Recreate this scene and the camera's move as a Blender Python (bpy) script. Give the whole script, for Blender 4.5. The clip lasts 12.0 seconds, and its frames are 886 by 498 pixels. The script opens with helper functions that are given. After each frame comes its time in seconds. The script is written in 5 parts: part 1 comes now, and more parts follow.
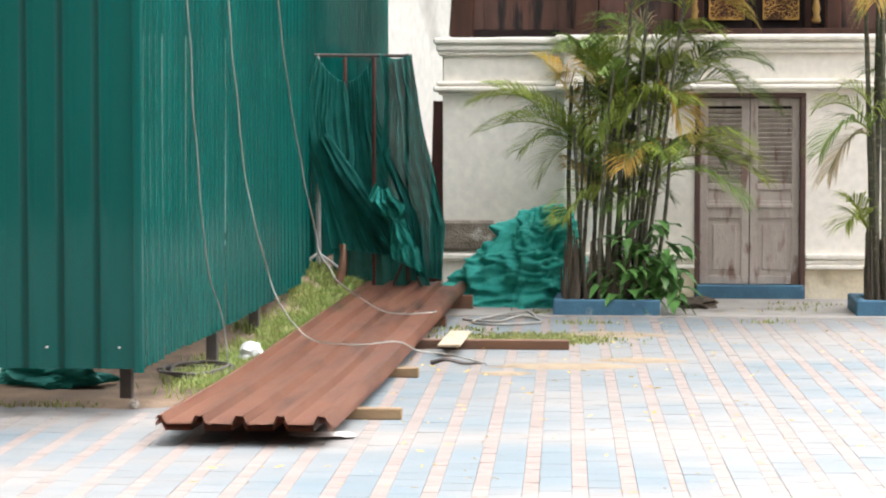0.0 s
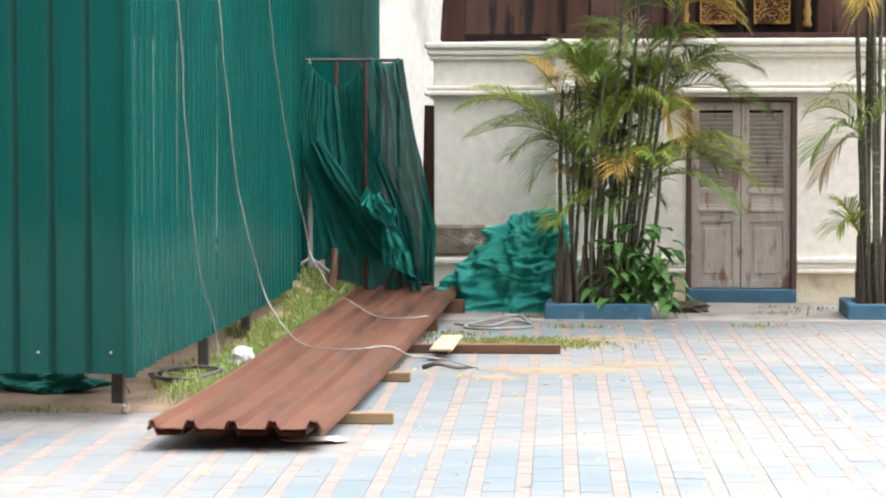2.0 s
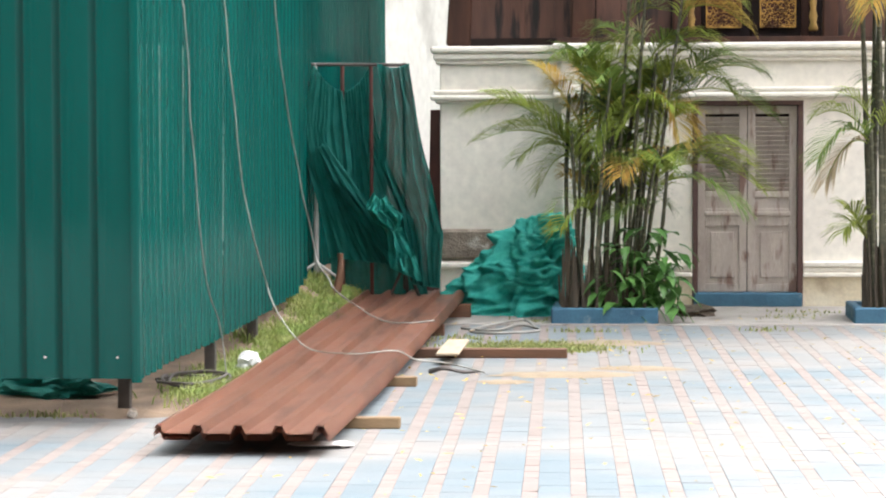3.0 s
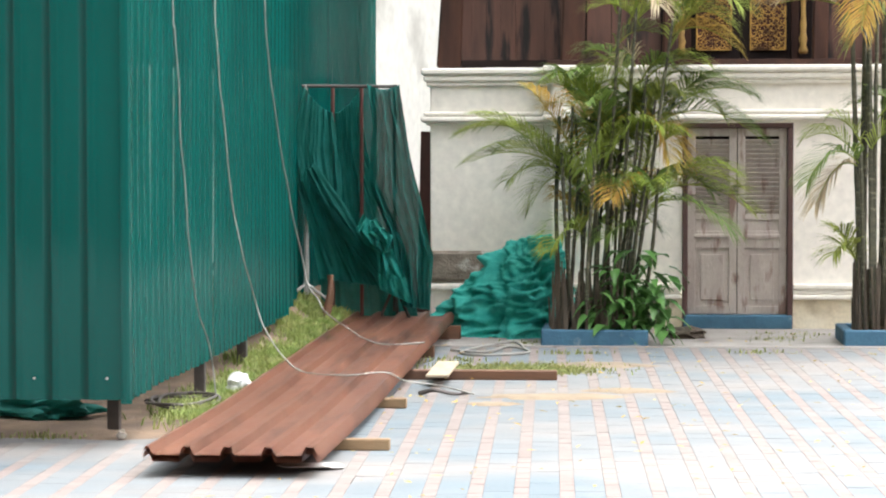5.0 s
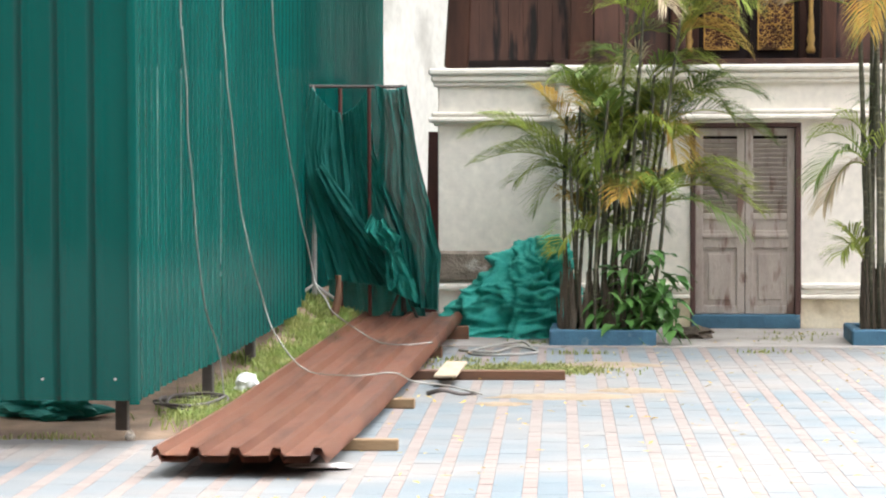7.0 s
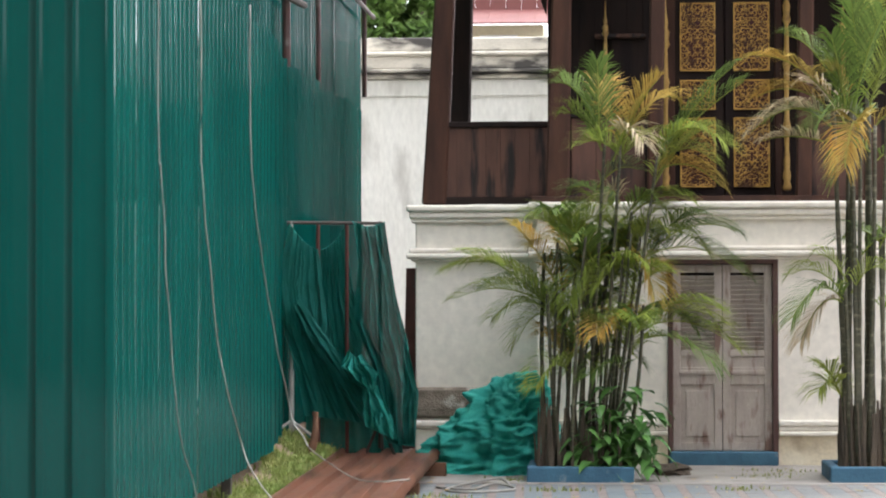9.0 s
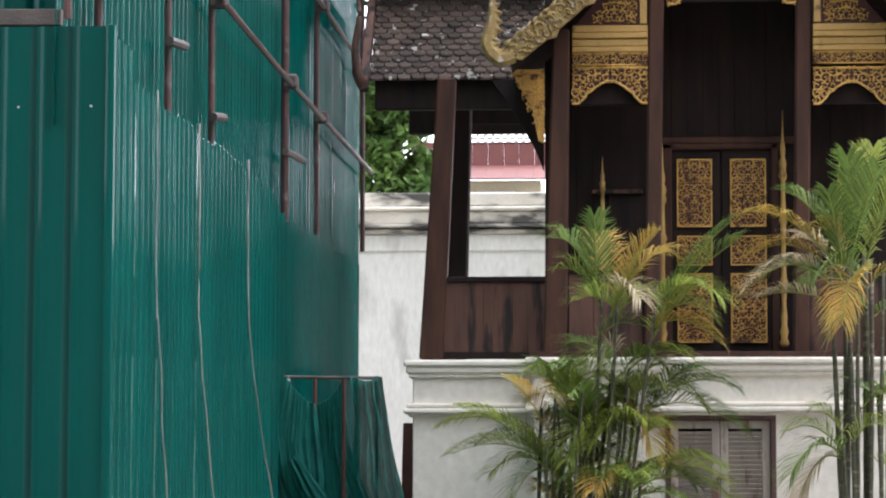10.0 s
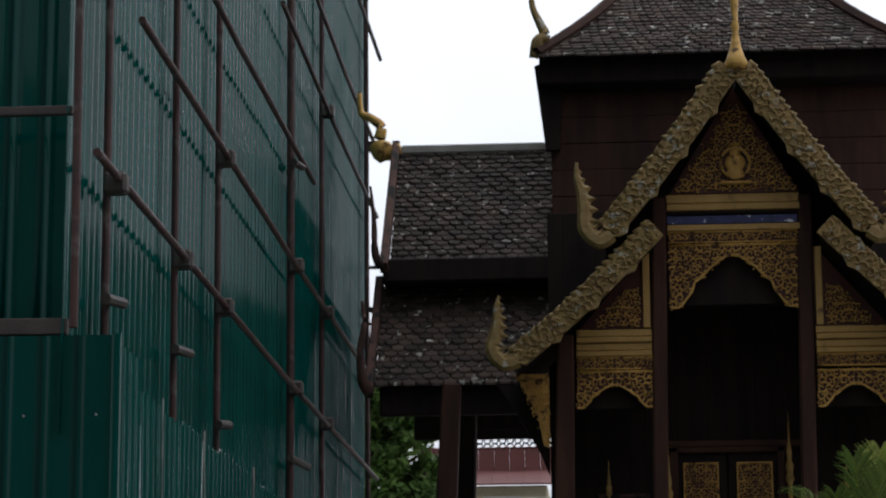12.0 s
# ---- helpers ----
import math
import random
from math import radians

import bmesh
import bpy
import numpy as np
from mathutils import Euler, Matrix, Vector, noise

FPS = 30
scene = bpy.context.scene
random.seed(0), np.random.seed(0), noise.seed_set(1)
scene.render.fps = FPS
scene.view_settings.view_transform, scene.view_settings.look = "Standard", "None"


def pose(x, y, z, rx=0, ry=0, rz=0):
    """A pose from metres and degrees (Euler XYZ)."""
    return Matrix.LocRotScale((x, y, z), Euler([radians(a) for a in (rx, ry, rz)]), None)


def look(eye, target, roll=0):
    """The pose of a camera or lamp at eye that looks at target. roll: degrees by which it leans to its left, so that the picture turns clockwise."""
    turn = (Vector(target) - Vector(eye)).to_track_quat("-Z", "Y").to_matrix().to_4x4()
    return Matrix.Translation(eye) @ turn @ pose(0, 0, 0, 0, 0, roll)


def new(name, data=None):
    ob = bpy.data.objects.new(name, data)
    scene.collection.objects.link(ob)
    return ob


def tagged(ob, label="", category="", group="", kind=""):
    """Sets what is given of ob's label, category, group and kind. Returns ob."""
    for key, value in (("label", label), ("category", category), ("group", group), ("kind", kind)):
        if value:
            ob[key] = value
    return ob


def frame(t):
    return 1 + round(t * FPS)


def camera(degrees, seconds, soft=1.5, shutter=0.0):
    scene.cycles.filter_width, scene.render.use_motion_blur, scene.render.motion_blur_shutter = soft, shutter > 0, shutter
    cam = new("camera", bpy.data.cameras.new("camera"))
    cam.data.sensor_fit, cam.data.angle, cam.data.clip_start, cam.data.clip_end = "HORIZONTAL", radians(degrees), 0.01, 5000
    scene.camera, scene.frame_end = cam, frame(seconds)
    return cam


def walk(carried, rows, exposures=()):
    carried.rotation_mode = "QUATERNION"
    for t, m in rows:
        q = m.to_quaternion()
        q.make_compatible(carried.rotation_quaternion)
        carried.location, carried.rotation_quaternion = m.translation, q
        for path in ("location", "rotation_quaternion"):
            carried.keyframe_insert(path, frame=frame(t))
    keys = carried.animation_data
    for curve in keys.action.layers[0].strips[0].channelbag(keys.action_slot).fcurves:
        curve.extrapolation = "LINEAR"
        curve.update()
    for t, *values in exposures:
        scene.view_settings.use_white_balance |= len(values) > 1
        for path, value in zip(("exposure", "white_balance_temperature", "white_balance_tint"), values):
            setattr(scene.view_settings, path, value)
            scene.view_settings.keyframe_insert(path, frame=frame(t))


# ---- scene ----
# One stand, tilting and panning; the lens is long.
cam = camera(20.67, 12.0, 2.1)
PATH = [
    (0.0, pose(0, 0, 1.75, 86.992, 0, 4.520) @ pose(0, 0, 0, 0, 0, 0.000)),
    (0.5, pose(0, 0, 1.75, 87.076, 0, 4.535) @ pose(0, 0, 0, 0, 0, -0.082)),
    (1.0, pose(0, 0, 1.75, 87.136, 0, 4.518) @ pose(0, 0, 0, 0, 0, -0.021)),
    (1.5, pose(0, 0, 1.75, 87.070, 0, 4.424) @ pose(0, 0, 0, 0, 0, -0.061)),
    (2.0, pose(0, 0, 1.75, 87.096, 0, 4.320) @ pose(0, 0, 0, 0, 0, -0.072)),
    (2.5, pose(0, 0, 1.75, 87.137, 0, 4.369) @ pose(0, 0, 0, 0, 0, -0.060)),
    (3.0, pose(0, 0, 1.75, 87.200, 0, 4.468) @ pose(0, 0, 0, 0, 0, -0.187)),
    (5.0, pose(0, 0, 1.75, 87.711, 0, 4.232) @ pose(0, 0, 0, 0, 0, -0.060)),
    (5.5, pose(0, 0, 1.75, 87.765, 0, 4.206) @ pose(0, 0, 0, 0, 0, -0.025)),
    (6.0, pose(0, 0, 1.75, 87.798, 0, 4.234) @ pose(0, 0, 0, 0, 0, -0.106)),
    (6.5, pose(0, 0, 1.75, 87.706, 0, 4.420) @ pose(0, 0, 0, 0, 0, -0.171)),
    (8.3, pose(0, 0, 1.75, 88.177, 0, 4.314) @ pose(0, 0, 0, 0, 0, -0.186)),
    (8.5, pose(0, 0, 1.75, 88.920, 0, 4.092) @ pose(0, 0, 0, 0, 0, -0.295)),
    (9.0, pose(0, 0, 1.75, 90.928, 0, 3.881) @ pose(0, 0, 0, 0, 0, -0.094)),
    (9.5, pose(0, 0, 1.75, 92.510, 0, 3.716) @ pose(0, 0, 0, 0, 0, 0.142)),
    (10.0, pose(0, 0, 1.75, 94.579, 0, 3.820) @ pose(0, 0, 0, 0, 0, 0.082)),
    (10.5, pose(0, 0, 1.75, 96.107, 0, 3.862) @ pose(0, 0, 0, 0, 0, -0.099)),
    (11.0, pose(0, 0, 1.75, 97.792, 0, 3.946) @ pose(0, 0, 0, 0, 0, -0.049)),
    (11.5, pose(0, 0, 1.75, 99.484, 0, 3.987) @ pose(0, 0, 0, 0, 0, -0.092)),
    (12.0, pose(0, 0, 1.75, 101.774, 0, 3.921) @ pose(0, 0, 0, 0, 0, -0.386)),
]

EXPOSURES = [(0.0, -0.27, 6500, 10), (5.0, -0.2, 6450, 9), (8.3, -0.3, 6500, 10), (9.5, -0.8, 6250, 10), (10.5, -0.6, 6050, 12), (11.5, -1.3, 5900, 8), (12.0, -2.9, 6100, 8)]
walk(cam, PATH, EXPOSURES)

# ---- light ----
SUN_AZ, SUN_EL = radians(28), radians(60)   # azimuth from +y towards +x
world = bpy.data.worlds.new("sky")
scene.world = world
world.use_nodes = True
wn = world.node_tree
bg = wn.nodes["Background"]
sky = wn.nodes.new("ShaderNodeTexSky")
sky.sky_type, sky.sun_disc = 'NISHITA', False
sky.sun_elevation, sky.sun_rotation = SUN_EL, SUN_AZ
sky.air_density, sky.dust_density = 1.0, 4.0
coord = wn.nodes.new("ShaderNodeTexCoord")
cloud = wn.nodes.new("ShaderNodeTexNoise")
cloud.inputs["Scale"].default_value = 2.2
cloud.inputs["Detail"].default_value = 6
wn.links.new(coord.outputs["Generated"], cloud.inputs["Vector"])
ramp = wn.nodes.new("ShaderNodeValToRGB")
ramp.color_ramp.elements[0].position, ramp.color_ramp.elements[1].position = 0.2, 0.5
ramp.color_ramp.elements[0].color = (0.72, 0.72, 0.72, 1)
wn.links.new(cloud.outputs["Fac"], ramp.inputs["Fac"])
mix = wn.nodes.new("ShaderNodeMixRGB")
mix.inputs["Color2"].default_value = (22.6, 22.5, 23.5, 1)
wn.links.new(ramp.outputs["Color"], mix.inputs["Fac"])
wn.links.new(sky.outputs["Color"], mix.inputs["Color1"])
# thin bright cloud, brighter towards the sun
toward = wn.nodes.new("ShaderNodeVectorMath")
toward.operation = 'DOT_PRODUCT'
toward.inputs[1].default_value = (math.sin(SUN_AZ) * math.cos(SUN_EL), math.cos(SUN_AZ) * math.cos(SUN_EL), math.sin(SUN_EL))
wn.links.new(coord.outputs["Generated"], toward.inputs[0])
glow = wn.nodes.new("ShaderNodeMapRange")
glow.interpolation_type = 'SMOOTHSTEP'
glow.inputs["From Min"].default_value, glow.inputs["From Max"].default_value = 0.1, 0.85
glow.inputs["To Min"].default_value, glow.inputs["To Max"].default_value = 1.0, 3.4
wn.links.new(toward.outputs["Value"], glow.inputs["Value"])
gain = wn.nodes.new("ShaderNodeVectorMath")
gain.operation = 'SCALE'
wn.links.new(mix.outputs["Color"], gain.inputs[0])
wn.links.new(glow.outputs["Result"], gain.inputs["Scale"])
wn.links.new(gain.outputs["Vector"], bg.inputs["Color"])
bg.inputs["Strength"].default_value = 0.12

sun = new("sun", bpy.data.lights.new("sun", "SUN"))
sun.data.energy, sun.data.angle, sun.data.color = 2.0, radians(2.0), (1.0, 0.93, 0.84)
aim = Vector((math.sin(SUN_AZ) * math.cos(SUN_EL), math.cos(SUN_AZ) * math.cos(SUN_EL), math.sin(SUN_EL)))
sun.matrix_world = look(aim * 60, (0, 0, 0))


# ---- materials ----
def mat(name, a, b, rough=0.7, metal=0.0, scale=3.0, fine=40.0, bump=0.2, stain=None, stain_scale=0.8, stain_lo=0.55, stain_hi=0.7,
        stretch=(1, 1, 1), island=0.0, obj_rand=0.0, spec=0.5, translucent=0.0, rough_var=0.12):
    """Two base colours mixed by broad noise, fine grain with bump, and stains of a third colour."""
    m = bpy.data.materials.new(name)
    m.use_nodes = True
    n, l = m.node_tree.nodes, m.node_tree.links
    p = n["Principled BSDF"]
    tc = n.new("ShaderNodeTexCoord")
    mp = n.new("ShaderNodeMapping")
    mp.inputs["Scale"].default_value = stretch
    geo = n.new("ShaderNodeNewGeometry")
    l.new(geo.outputs["Position"], mp.inputs["Vector"])

    def noise_at(s, detail=5):
        t = n.new("ShaderNodeTexNoise")
        t.inputs["Scale"].default_value, t.inputs["Detail"].default_value = s, detail
        l.new(mp.outputs["Vector"], t.inputs["Vector"])
        return t.outputs["Fac"]

    def ramped(fac, lo, hi):
        r = n.new("ShaderNodeMapRange")
        r.inputs["From Min"].default_value, r.inputs["From Max"].default_value = lo, hi
        l.new(fac, r.inputs["Value"])
        return r.outputs["Result"]

    def mixed(fac, c1, c2, blend='MIX'):
        x = n.new("ShaderNodeMixRGB")
        x.blend_type = blend
        for sock, v in (("Fac", fac), ("Color1", c1), ("Color2", c2)):
            if isinstance(v, (tuple, list)):
                x.inputs[sock].default_value = (*v, 1)
            elif isinstance(v, float):
                x.inputs[sock].default_value = v
            else:
                l.new(v, x.inputs[sock])
        return x.outputs["Color"]

    col = mixed(ramped(noise_at(scale), 0.35, 0.65), a, b)
    grain = noise_at(fine, 6)
    g = n.new("ShaderNodeMapRange")
    g.inputs["To Min"].default_value, g.inputs["To Max"].default_value = 0.8, 1.2
    l.new(grain, g.inputs["Value"])
    col = mixed(1.0, col, g.outputs["Result"], 'MULTIPLY')
    if stain:
        col = mixed(ramped(noise_at(stain_scale, 8), stain_lo, stain_hi), col, stain)
    for amount, source in ((island, geo.outputs["Random Per Island"]), (obj_rand, None)):
        if amount:
            if source is None:
                source = n.new("ShaderNodeObjectInfo").outputs["Random"]
            v = n.new("ShaderNodeMapRange")
            v.inputs["To Min"].default_value, v.inputs["To Max"].default_value = 1 - amount, 1 + amount
            l.new(source, v.inputs["Value"])
            col = mixed(1.0, col, v.outputs["Result"], 'MULTIPLY')
    l.new(col, p.inputs["Base Color"])
    rr = n.new("ShaderNodeMapRange")
    rr.inputs["To Min"].default_value, rr.inputs["To Max"].default_value = max(0.03, rough - rough_var), min(1, rough + rough_var)
    l.new(grain, rr.inputs["Value"])
    l.new(rr.outputs["Result"], p.inputs["Roughness"])
    p.inputs["Metallic"].default_value = metal
    p.inputs["Specular IOR Level"].default_value = spec
    if bump:
        bp = n.new("ShaderNodeBump")
        bp.inputs["Strength"].default_value, bp.inputs["Distance"].default_value = bump, 0.02
        l.new(grain, bp.inputs["Height"])
        l.new(bp.outputs["Normal"], p.inputs["Normal"])
    if translucent:
        tr = n.new("ShaderNodeBsdfTranslucent")
        l.new(col, tr.inputs["Color"])
        ms = n.new("ShaderNodeMixShader")
        ms.inputs["Fac"].default_value = translucent
        l.new(p.outputs["BSDF"], ms.inputs[1])
        l.new(tr.outputs["BSDF"], ms.inputs[2])
        l.new(ms.outputs["Shader"], n["Material Output"].inputs["Surface"])
    return m


M_PLASTER = mat("lime_plaster", (0.84, 0.79, 0.70), (0.79, 0.735, 0.645), 0.85, scale=1.2, fine=12, bump=0.04,
                stain=(0.60, 0.54, 0.44), stain_scale=1.6, stain_lo=0.68, stain_hi=0.95)
M_PLASTER_BASE = mat("yellowed_plaster", (0.66, 0.57, 0.40), (0.72, 0.66, 0.52), 0.9, scale=2, fine=30, bump=0.2,
                     stain=(0.35, 0.27, 0.18), stain_scale=2.5, stain_lo=0.58, stain_hi=0.75)
M_OLDWALL = mat("weathered_white_wall", (0.70, 0.70, 0.66), (0.62, 0.62, 0.57), 0.9, scale=1.0, fine=18, bump=0.3,
                stain=(0.2, 0.19, 0.165), stain_scale=1.6, stain_lo=0.54, stain_hi=0.78, stretch=(1, 1, 0.35))
M_COPING = mat("mouldy_coping", (0.66, 0.62, 0.54), (0.5, 0.47, 0.4), 0.9, scale=1.5, fine=22, bump=0.3,
               stain=(0.07, 0.065, 0.06), stain_scale=1.6, stain_lo=0.46, stain_hi=0.6, stretch=(1, 1, 2.5))
# dark surface for the added walls out of view
M_UNSEEN_WALL = mat("dark_unseen_wall", (0.15, 0.10, 0.075), (0.09, 0.065, 0.05), 0.9, scale=1.5, fine=25, bump=0.3,
                 stain=(0.05, 0.06, 0.035), stain_scale=1.2, stain_lo=0.5, stain_hi=0.7)
M_STONE = mat("weathered_stone", (0.30, 0.25, 0.20), (0.16, 0.13, 0.10), 0.95, scale=5, fine=45, bump=0.8,
              stain=(0.5, 0.46, 0.4), stain_scale=6, stain_lo=0.55, stain_hi=0.65)
M_TEAK = mat("dark_teak", (0.075, 0.034, 0.022), (0.042, 0.021, 0.016), 0.75, scale=2.2, fine=30, bump=0.25, stretch=(3, 3, 0.5), island=0.25, spec=0.25)
M_TEAK_RED = mat("red_brown_teak", (0.125, 0.058, 0.040), (0.07, 0.034, 0.025), 0.75, scale=2.0, fine=26, bump=0.25, stretch=(4, 4, 0.6), island=0.3,
                 stain=(0.012, 0.009, 0.008), stain_scale=1.8, stain_lo=0.52, stain_hi=0.62)
# near-black wood; its colour also deepens the shade of soffits, recesses and backings
M_BLACKWOOD = mat("near_black_wood", (0.020, 0.015, 0.015), (0.032, 0.021, 0.018), 0.85, scale=2, fine=26, bump=0.25, stretch=(3, 3, 0.6), spec=0.15)
M_GOLD = mat("aged_gilding", (0.74, 0.45, 0.12), (0.58, 0.33, 0.08), 0.45, metal=0.25, scale=9, fine=60, bump=0.35,
             stain=(0.10, 0.045, 0.02), stain_scale=12, stain_lo=0.56, stain_hi=0.68)
M_GOLD_PLAIN = mat("gold_paint", (0.56, 0.35, 0.11), (0.46, 0.28, 0.08), 0.5, metal=0.15, scale=3, fine=40, bump=0.15,
                   stain=(0.12, 0.06, 0.03), stain_scale=5, stain_lo=0.6, stain_hi=0.75)
M_GOLD_OLD = mat("flaking_gold", (0.38, 0.26, 0.09), (0.26, 0.165, 0.06), 0.5, metal=0.15, scale=14, fine=70, bump=0.5,
                 stain=(0.46, 0.43, 0.35), stain_scale=11, stain_lo=0.60, stain_hi=0.66)
M_DARKRED = mat("dark_red_lacquer", (0.085, 0.02, 0.014), (0.055, 0.014, 0.011), 0.5, scale=4, fine=30, bump=0.1)
M_MOSAIC = mat("blue_mirror_mosaic", (0.05, 0.06, 0.16), (0.03, 0.035, 0.09), 0.2, metal=0.4, scale=12, fine=80, bump=0.2,
               stain=(0.7, 0.72, 0.78), stain_scale=14, stain_lo=0.62, stain_hi=0.66)
M_SHINGLE = mat("dark_clay_shingle", (0.075, 0.050, 0.037), (0.042, 0.030, 0.025), 0.8, scale=3, fine=50, bump=0.4, island=0.45, obj_rand=0.4,
                stain=(0.40, 0.38, 0.34), stain_scale=10, stain_lo=0.625, stain_hi=0.655)
M_LEAD = mat("ridge_plaster", (0.5, 0.48, 0.44), (0.36, 0.34, 0.3), 0.8, scale=3, fine=30, bump=0.3)
M_GREEN = mat("green_painted_sheet_metal", (0.001, 0.072, 0.060), (0.001, 0.058, 0.049), 0.075, scale=0.8, fine=2.5, bump=0.0, rough_var=0.04,
              stain=(0.003, 0.095, 0.078), stain_scale=1.0, stain_lo=0.55, stain_hi=0.75, stretch=(1, 1, 0.3), spec=0.3, island=0.12)
# paler, glossier version of the fence green for the scaffold's long side
M_GREEN_PALE = mat("pale_green_sheet_metal", (0.002, 0.095, 0.079), (0.001, 0.074, 0.062), 0.05, scale=0.8, fine=2.5, bump=0.0, rough_var=0.04,
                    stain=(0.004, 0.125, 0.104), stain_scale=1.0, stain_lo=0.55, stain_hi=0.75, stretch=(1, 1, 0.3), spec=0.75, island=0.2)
M_BROWN = mat("brown_painted_sheet_metal", (0.34, 0.160, 0.100), (0.26, 0.118, 0.076), 0.36, scale=1.2, fine=5, bump=0.0, rough_var=0.08,
              stain=(0.13, 0.068, 0.05), stain_scale=1.4, stain_lo=0.5, stain_hi=0.68, stretch=(3.5, 0.5, 1), spec=0.5)
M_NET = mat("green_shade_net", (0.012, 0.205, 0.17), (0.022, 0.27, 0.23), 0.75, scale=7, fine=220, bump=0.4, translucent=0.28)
# brighter copy of the same net, with sunlight put into its colour
M_NET_SUNLIT = mat("sunlit_green_net", (0.03, 0.42, 0.35), (0.07, 0.56, 0.47), 0.8, scale=9, fine=240, bump=0.5, translucent=0.2)
for m, gap in ((M_NET, 0.05), (M_NET_SUNLIT, 0.02)):
    # the open weave lets some light straight through
    nd, lk = m.node_tree.nodes, m.node_tree.links
    weave, holes = nd.new("ShaderNodeMixShader"), nd.new("ShaderNodeBsdfTransparent")
    weave.inputs["Fac"].default_value = gap
    lk.new(nd["Material Output"].inputs["Surface"].links[0].from_socket, weave.inputs[1])
    lk.new(holes.outputs["BSDF"], weave.inputs[2])
    lk.new(weave.outputs["Shader"], nd["Material Output"].inputs["Surface"])
M_PIPE = mat("painted_scaffold_pipe", (0.085, 0.036, 0.030), (0.05, 0.026, 0.024), 0.55, scale=5, fine=50, bump=0.25,
             stain=(0.15, 0.12, 0.105), stain_scale=6, stain_lo=0.58, stain_hi=0.72)
M_PIPE_GREY = mat("grey_steel_pipe", (0.5, 0.49, 0.46), (0.36, 0.35, 0.33), 0.5, metal=0.2, scale=5, fine=50, bump=0.2)
M_RUST = mat("rusty_red_steel", (0.13, 0.04, 0.03), (0.08, 0.028, 0.022), 0.7, scale=6, fine=60, bump=0.3)
M_WOOD = mat("raw_timber", (0.27, 0.18, 0.095), (0.2, 0.125, 0.065), 0.8, scale=4, fine=40, bump=0.3, stretch=(0.5, 3, 3))
M_WOOD_PALE = mat("pale_weathered_timber", (0.42, 0.34, 0.24), (0.33, 0.26, 0.18), 0.8, scale=4, fine=40, bump=0.3, stretch=(3, 0.5, 3))
M_WOOD_DARK = mat("brown_timber", (0.15, 0.07, 0.035), (0.10, 0.05, 0.028), 0.75, scale=4, fine=40, bump=0.3, stretch=(0.5, 3, 3))
M_DOOR = mat("peeling_painted_wood", (0.46, 0.40, 0.35), (0.37, 0.315, 0.275), 0.85, scale=3, fine=45, bump=0.4, stretch=(2.2, 1, 0.6),
             stain=(0.2, 0.125, 0.10), stain_scale=4.5, stain_lo=0.56, stain_hi=0.66)
M_DOORFRAME = mat("brown_door_frame", (0.10, 0.05, 0.042), (0.075, 0.04, 0.034), 0.75, scale=4, fine=40, bump=0.3, stretch=(3, 3, 0.5))
M_BLUE = mat("blue_painted_concrete", (0.05, 0.14, 0.21), (0.035, 0.10, 0.16), 0.75, scale=4, fine=40, bump=0.3,
             stain=(0.22, 0.27, 0.28), stain_scale=6, stain_lo=0.62, stain_hi=0.72)
M_PAVE_BLUE = mat("blue_washed_paver", (0.104, 0.139, 0.156), (0.13, 0.154, 0.164), 0.85, scale=1.1, fine=60, bump=0.2, obj_rand=0.05, island=0.05,
                  stain=(0.192, 0.18, 0.166), stain_scale=0.7, stain_lo=0.38, stain_hi=0.62, stretch=(0.6, 1, 1))
M_PAVE_PINK = mat("pale_orange_paver", (0.203, 0.158, 0.139), (0.2, 0.165, 0.148), 0.85, scale=1.3, fine=60, bump=0.2, obj_rand=0.08, island=0.08,
                  stain=(0.21, 0.188, 0.168), stain_scale=0.7, stain_lo=0.38, stain_hi=0.66, stretch=(0.6, 1, 1))
M_GROUND = mat("sandy_joint_ground", (0.165, 0.165, 0.16), (0.15, 0.145, 0.138), 0.95, scale=0.8, fine=50, bump=0.3)
M_SAND = mat("spilled_sand", (0.27, 0.21, 0.14), (0.21, 0.16, 0.105), 0.95, scale=5, fine=60, bump=0.5)
M_CONCRETE = mat("grey_concrete_apron", (0.34, 0.315, 0.285), (0.25, 0.23, 0.21), 0.9, scale=1.6, fine=40, bump=0.3,
                 stain=(0.17, 0.13, 0.10), stain_scale=3.2, stain_lo=0.6, stain_hi=0.75)
M_SOIL = mat("dry_soil", (0.22, 0.15, 0.095), (0.13, 0.09, 0.058), 0.95, scale=3, fine=50, bump=0.7)
M_GRASS = mat("grass", (0.17, 0.25, 0.05), (0.30, 0.32, 0.11), 0.7, scale=5, fine=30, bump=0, island=0.35, translucent=0.3)
M_DRYGRASS = mat("yellow_grass", (0.30, 0.30, 0.11), (0.22, 0.26, 0.08), 0.7, scale=5, fine=30, bump=0, island=0.35, translucent=0.3)
M_FROND = mat("palm_leaflet_green", (0.25, 0.32, 0.06), (0.34, 0.40, 0.09), 0.42, scale=2.5, fine=20, bump=0, spec=0.25, island=0.35, translucent=0.55)
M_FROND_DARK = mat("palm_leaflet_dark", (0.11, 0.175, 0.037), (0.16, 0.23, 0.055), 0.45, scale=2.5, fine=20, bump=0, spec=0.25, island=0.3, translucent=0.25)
M_FROND_LIGHT = mat("palm_leaflet_light", (0.35, 0.38, 0.09), (0.27, 0.33, 0.07), 0.42, scale=2.5, fine=20, bump=0, spec=0.25, island=0.35, translucent=0.55)
